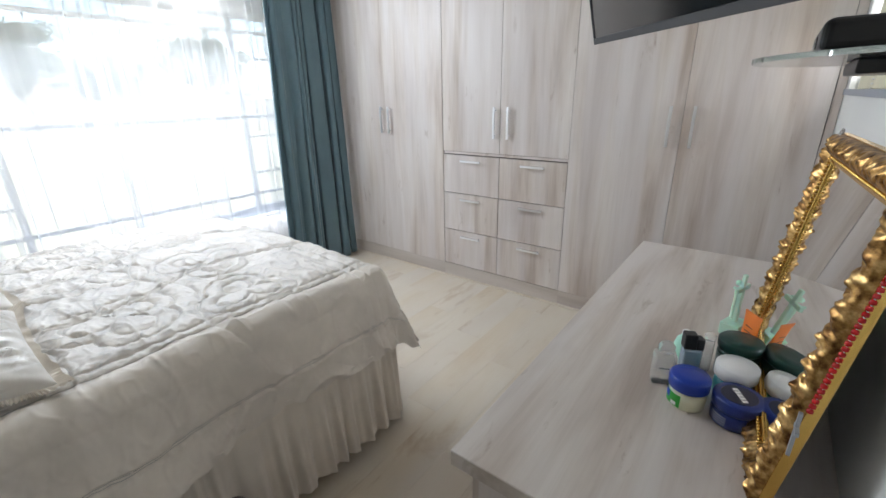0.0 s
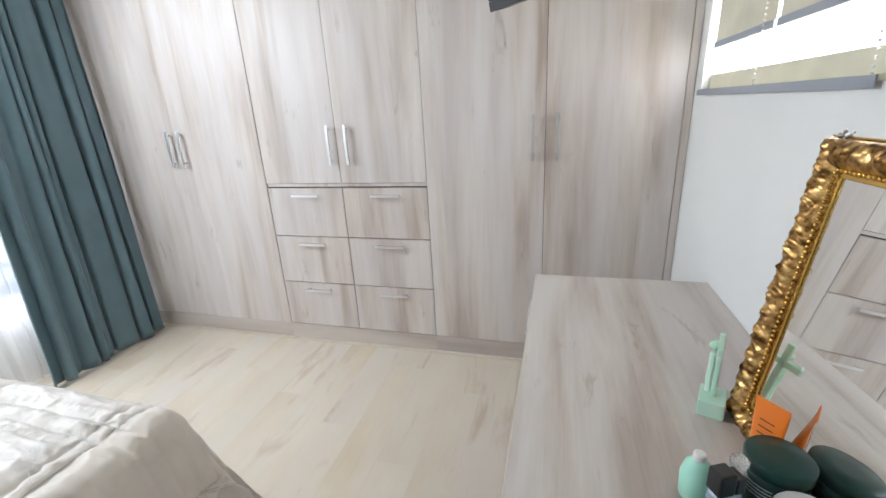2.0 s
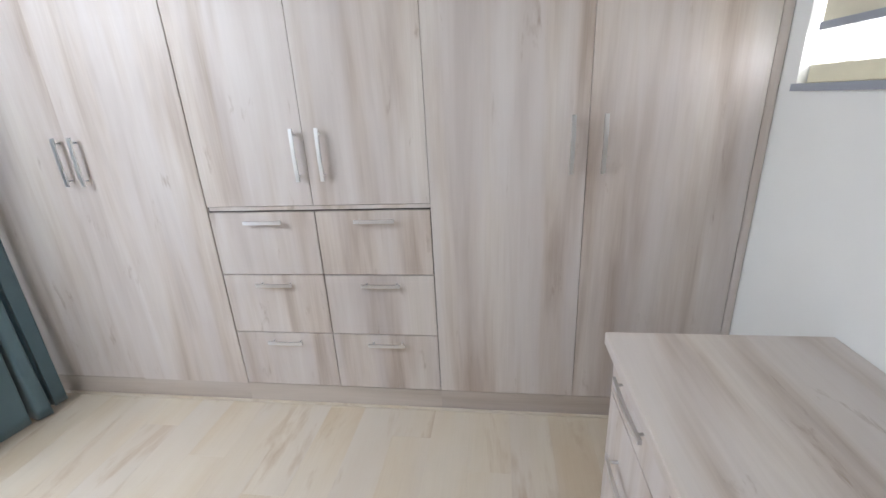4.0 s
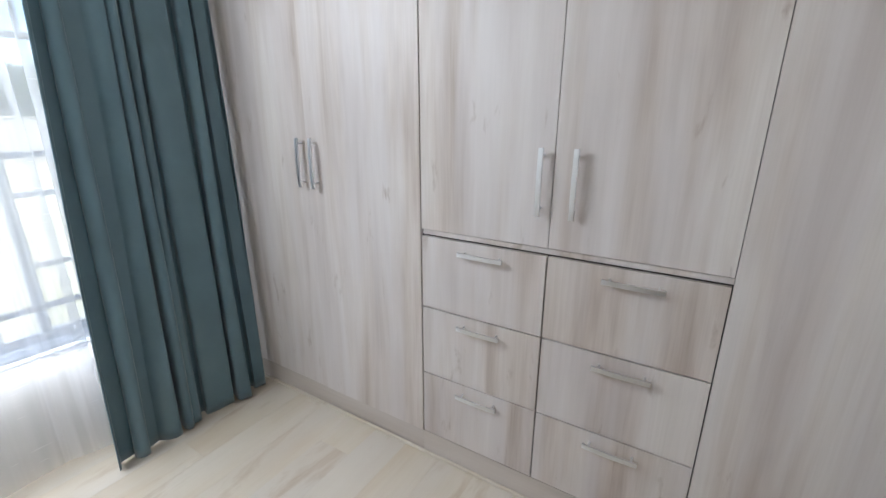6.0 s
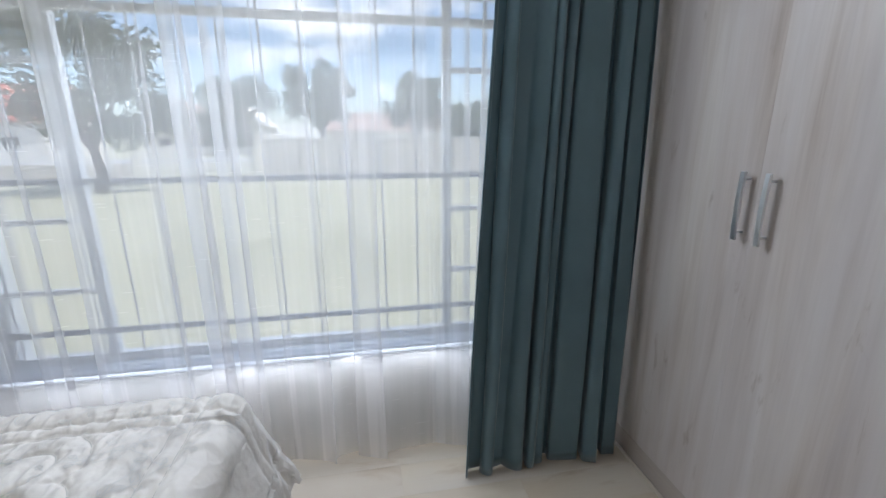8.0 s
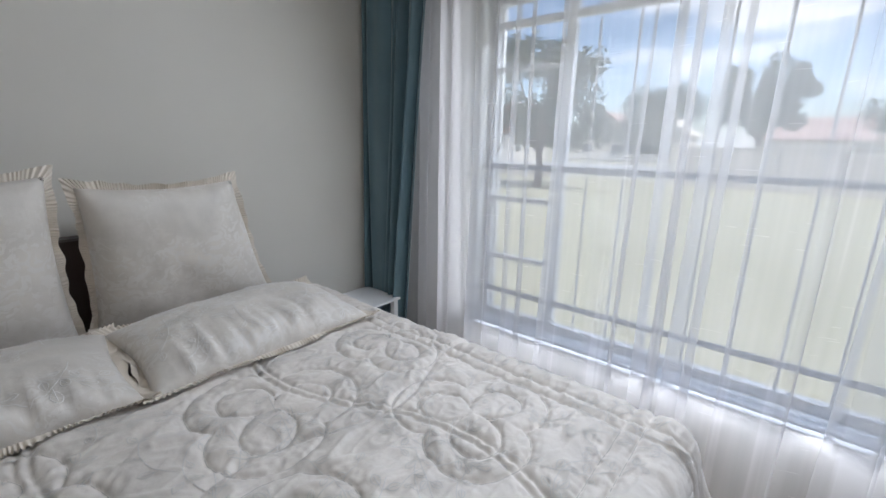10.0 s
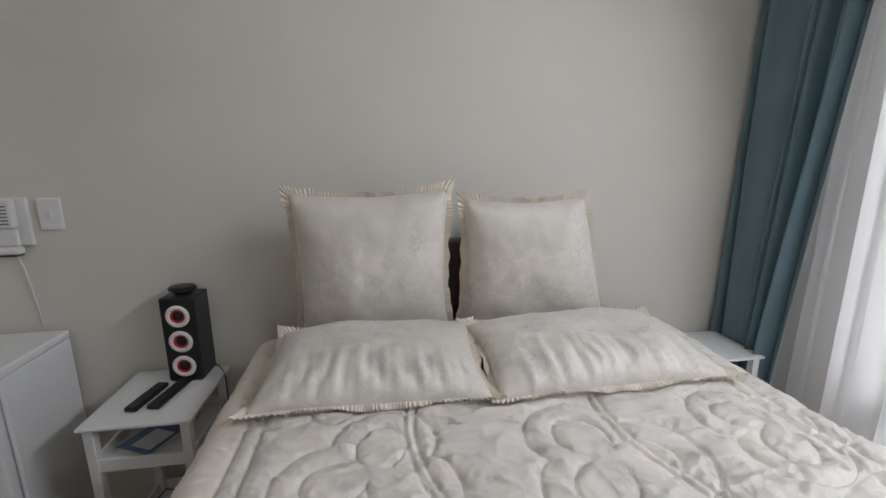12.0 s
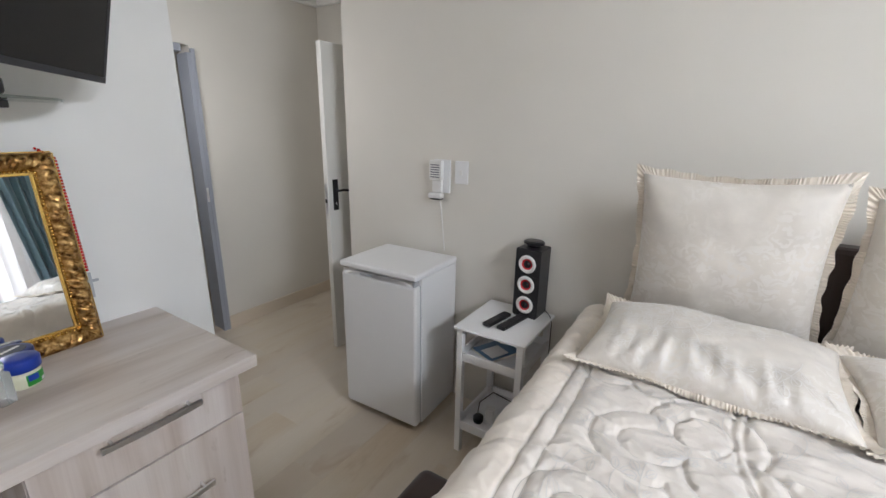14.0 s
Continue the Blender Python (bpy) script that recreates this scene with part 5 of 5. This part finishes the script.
part("plinth_wall", box(-0.1, 0.1, -12, 6.6, 0, 0.7, 0.01, seg=1), M_VIBRA, bw2)
for k in range(90):
    part("pale", box(-0.012, 0.012, -11.9 + k * 0.2, -11.84 + k * 0.2, 0.7, 1.6, 0.004, seg=1), M_CAPW, bw2)


def house(x, y, w, d, wall, ridge, roof_mat, label, gable_front=False, windows=2):
    """A single-storey house seen across its y-width w, with a tiled gable roof."""
    e = empty("house", (x, y, GZ), label, "house", "houses beyond the wall")
    bm = boxes([(-d, 0, -w / 2, w / 2, 0, wall)])
    part("wall", bm, M_HOUSE, e)
    bm = bmesh.new()
    o = 0.4
    if gable_front:
        pts = [(-w / 2 - o, wall - 0.15), (0, ridge), (w / 2 + o, wall - 0.15), (w / 2 + o, wall + 0.02), (0, ridge + 0.18), (-w / 2 - o, wall + 0.02)]
        a = [bm.verts.new((0.35, p, z)) for p, z in pts]
        b = [bm.verts.new((-d - 0.35, p, z)) for p, z in pts]
    else:
        pts = [(o, wall - 0.15), (-d / 2, ridge), (-d - o, wall - 0.15), (-d - o, wall + 0.02), (-d / 2, ridge + 0.18), (o, wall + 0.02)]
        a = [bm.verts.new((p, -w / 2 - o, z)) for p, z in pts]
        b = [bm.verts.new((p, w / 2 + o, z)) for p, z in pts]
    for k in range(6):
        bm.faces.new((a[k], a[(k + 1) % 6], b[(k + 1) % 6], b[k]))
    bm.faces.new(a)
    bm.faces.new(b[::-1])
    part("roof", bm, roof_mat, e)
    if gable_front:
        bm = bmesh.new()
        f = [bm.verts.new((xx, p, z)) for xx in (0.0, -0.2) for p, z in ((-w / 2, wall), (w / 2, wall), (0, ridge - 0.02))]
        bm.faces.new(f[:3])
        bm.faces.new(f[3:][::-1])
        for a1, b1 in ((0, 1), (1, 2), (2, 0)):
            bm.faces.new((f[a1], f[b1], f[b1 + 3], f[a1 + 3]))
        part("gable", bm, M_HOUSE, e)
    for k in range(windows):
        yy = (k + 0.5) / windows * w - w / 2
        wdw = part("window", boxes([(0.0, 0.05, yy - 0.75, yy - 0.68, 1.0, 2.1), (0.0, 0.05, yy + 0.68, yy + 0.75, 1.0, 2.1), (0.0, 0.05, yy - 0.68, yy + 0.68, 2.03, 2.1), (0.0, 0.05, yy - 0.68, yy + 0.68, 1.0, 1.07)]), M_CAPW, e, "white window frame")
        part("pane", box(0.002, 0.02, yy - 0.68, yy + 0.68, 1.07, 2.03), M_GLOSS, wdw)
    return e


house(-60, -19.8, 8.0, 9, 3.2, 6.2, M_TILE, "pale plastered house with a weathered tiled gable", True)
house(-60, -13.6, 6.5, 9, 3.4, 6.4, M_HOUSE, "pale house with a light gable facing the lawn", True)
house(-62, 5.0, 16, 9, 2.9, 5.2, M_TILE, "long low house with a weathered tiled roof", False, 4)
house(-44, -32, 15, 9, 3.4, 6.5, M_TILE2, "pale house with a red tiled roof", False, 3)
house(-66, 30, 16, 9, 3.0, 5.4, M_TILE, "long low house far beyond the wall", False, 4)


def tree(x, y, height, radius, flat, n, seed, label, low=0.35):
    rnd = random.Random(seed)
    e = empty("tree", (x, y, GZ), label, "tree", "trees beyond the lawn")
    bm = bmesh.new()
    base = height * low

    def limb(p, q, r0, r1):
        d = (q - p).normalized()
        u = d.cross(Vector((0.3, 1, 0.2))).normalized()
        w = d.cross(u)
        rings = [[bm.verts.new(c + r * (cos(2 * pi * k / 7) * u + sin(2 * pi * k / 7) * w)) for k in range(7)] for c, r in ((p, r0), ((p + q) / 2 + u * r1, (r0 + r1) / 2), (q, r1))]
        for a, b in zip(rings, rings[1:]):
            for k in range(7):
                bm.faces.new((a[k], a[(k + 1) % 7], b[(k + 1) % 7], b[k]))
    top = Vector((0, 0, base))
    limb(Vector((0, 0, 0)), top, height * 0.035, height * 0.022)
    tips = []
    for k in range(9):
        a = k * 2.4 + rnd.random()
        q = Vector((cos(a) * radius * rnd.uniform(0.3, 0.75), sin(a) * radius * rnd.uniform(0.3, 0.75), base + (height - base) * rnd.uniform(0.3, 0.85)))
        limb(top, q, height * 0.014, height * 0.004)
        tips.append(q)
    part("trunk", bm, M_BARK, e)
    clumps = []
    for k in range(26):
        a, r = rnd.uniform(0, 2 * pi), radius * rnd.uniform(0.15, 0.92) ** 0.8
        h = rnd.uniform(0, 1)
        zz = base + (height - base) * (0.12 + 0.8 * h)
        r *= (1 - flat * h ** 1.5) ** 0.5 if flat < 1 else 1
        clumps.append((Vector((r * cos(a), r * sin(a), zz)), radius * rnd.uniform(0.18, 0.34)))
    clumps += [(t, radius * 0.28) for t in tips]
    verts, faces = [], []
    for k in range(n):
        c, cr = clumps[rnd.randrange(len(clumps))]
        d = Vector((rnd.gauss(0, 1), rnd.gauss(0, 1), rnd.gauss(0, 0.8)))
        p = c + d.normalized() * cr * rnd.random() ** 0.4
        s = height * rnd.uniform(0.014, 0.03)
        u = Vector((rnd.gauss(0, 1), rnd.gauss(0, 1), rnd.gauss(0, 1))).normalized()
        w = u.orthogonal().normalized()
        i0 = len(verts)
        verts += [p - u * s, p + w * s * 0.5, p + u * s, p - w * s * 0.5]
        faces.append((i0, i0 + 1, i0 + 2, i0 + 3))
    me = bpy.data.meshes.new("crown")
    me.from_pydata([tuple(v) for v in verts], [], faces)
    me.materials.append(M_LEAF)
    c = new("crown", me)
    c.parent = e
    return tagged(c, "dusty green leafy crown", kind="stuff") and e


tree(-32, -0.9, 6.3, 2.6, 0.5, 5200, 1, "leafy green tree behind the boundary wall")
tree(-32, 5.5, 5.9, 2.4, 0.5, 5200, 2, "round green tree standing behind the wall")
tree(-58, -12.0, 8.4, 5.0, 0.8, 5000, 3, "wide flat-topped tree between the houses", 0.5)
tree(-19, -7.6, 5.8, 2.7, 0.4, 6500, 4, "large pale green tree standing on the lawn's edge", 0.25)
tree(-40, 12.5, 5.0, 3.0, 0.5, 4500, 5, "low spreading tree beyond the wall")
tree(-36, 17.0, 6.5, 3.4, 0.5, 5200, 6, "tall bushy tree further along the wall")
tree(-34, 9.5, 4.2, 2.2, 0.5, 4000, 7, "small bushy tree close behind the wall")
tree(-30, -6.8, 3.4, 2.0, 0.4, 4000, 8, "rounded dark shrub beside the palisade gate", 0.15)
sl = empty("street_lamp", (-42, -1.5, GZ), "tall grey street lamp with a curved arm", "street lamp")
part("pole", tube([(0, 0, 0), (0, 0, 8.6)], 0.07, 8), M_STEEL, sl)
part("arm", tube([(0, 0, 8.6), (0, -0.3, 9.2), (0, -1.0, 9.5), (0, -1.5, 9.45)], 0.045, 8), M_STEEL, sl)
part("lamp_head", box(-0.12, 0.12, -2.1, -1.5, 9.38, 9.52, 0.04), M_STEEL, sl)

# ---- floor planks ----
PW, PL = 0.192, 1.285
meshes = {}
for i in range(33):
    x0 = XW - 0.02 + i * PW
    if x0 > 2.2:
        break
    off = (i * 0.43) % 1.0 * PL
    for j in range(-1, 5):
        a, b = max(-1.40 + j * PL + off - PL, -1.40), min(-1.40 + (j + 1) * PL + off - PL, 3.5)
        if b - a < 0.05:
            continue
        key = round(b - a, 3)
        if key not in meshes:
            ob = part("plank", box(0.0002, PW - 0.0002, 0.0002, b - a - 0.0002, -0.008, 0, 0.0004, seg=1), M_PLANK, floor)
            meshes[key] = ob.data
        else:
            ob = new("plank", meshes[key])
            ob.parent = floor
        ob.location = (x0, a, 0)
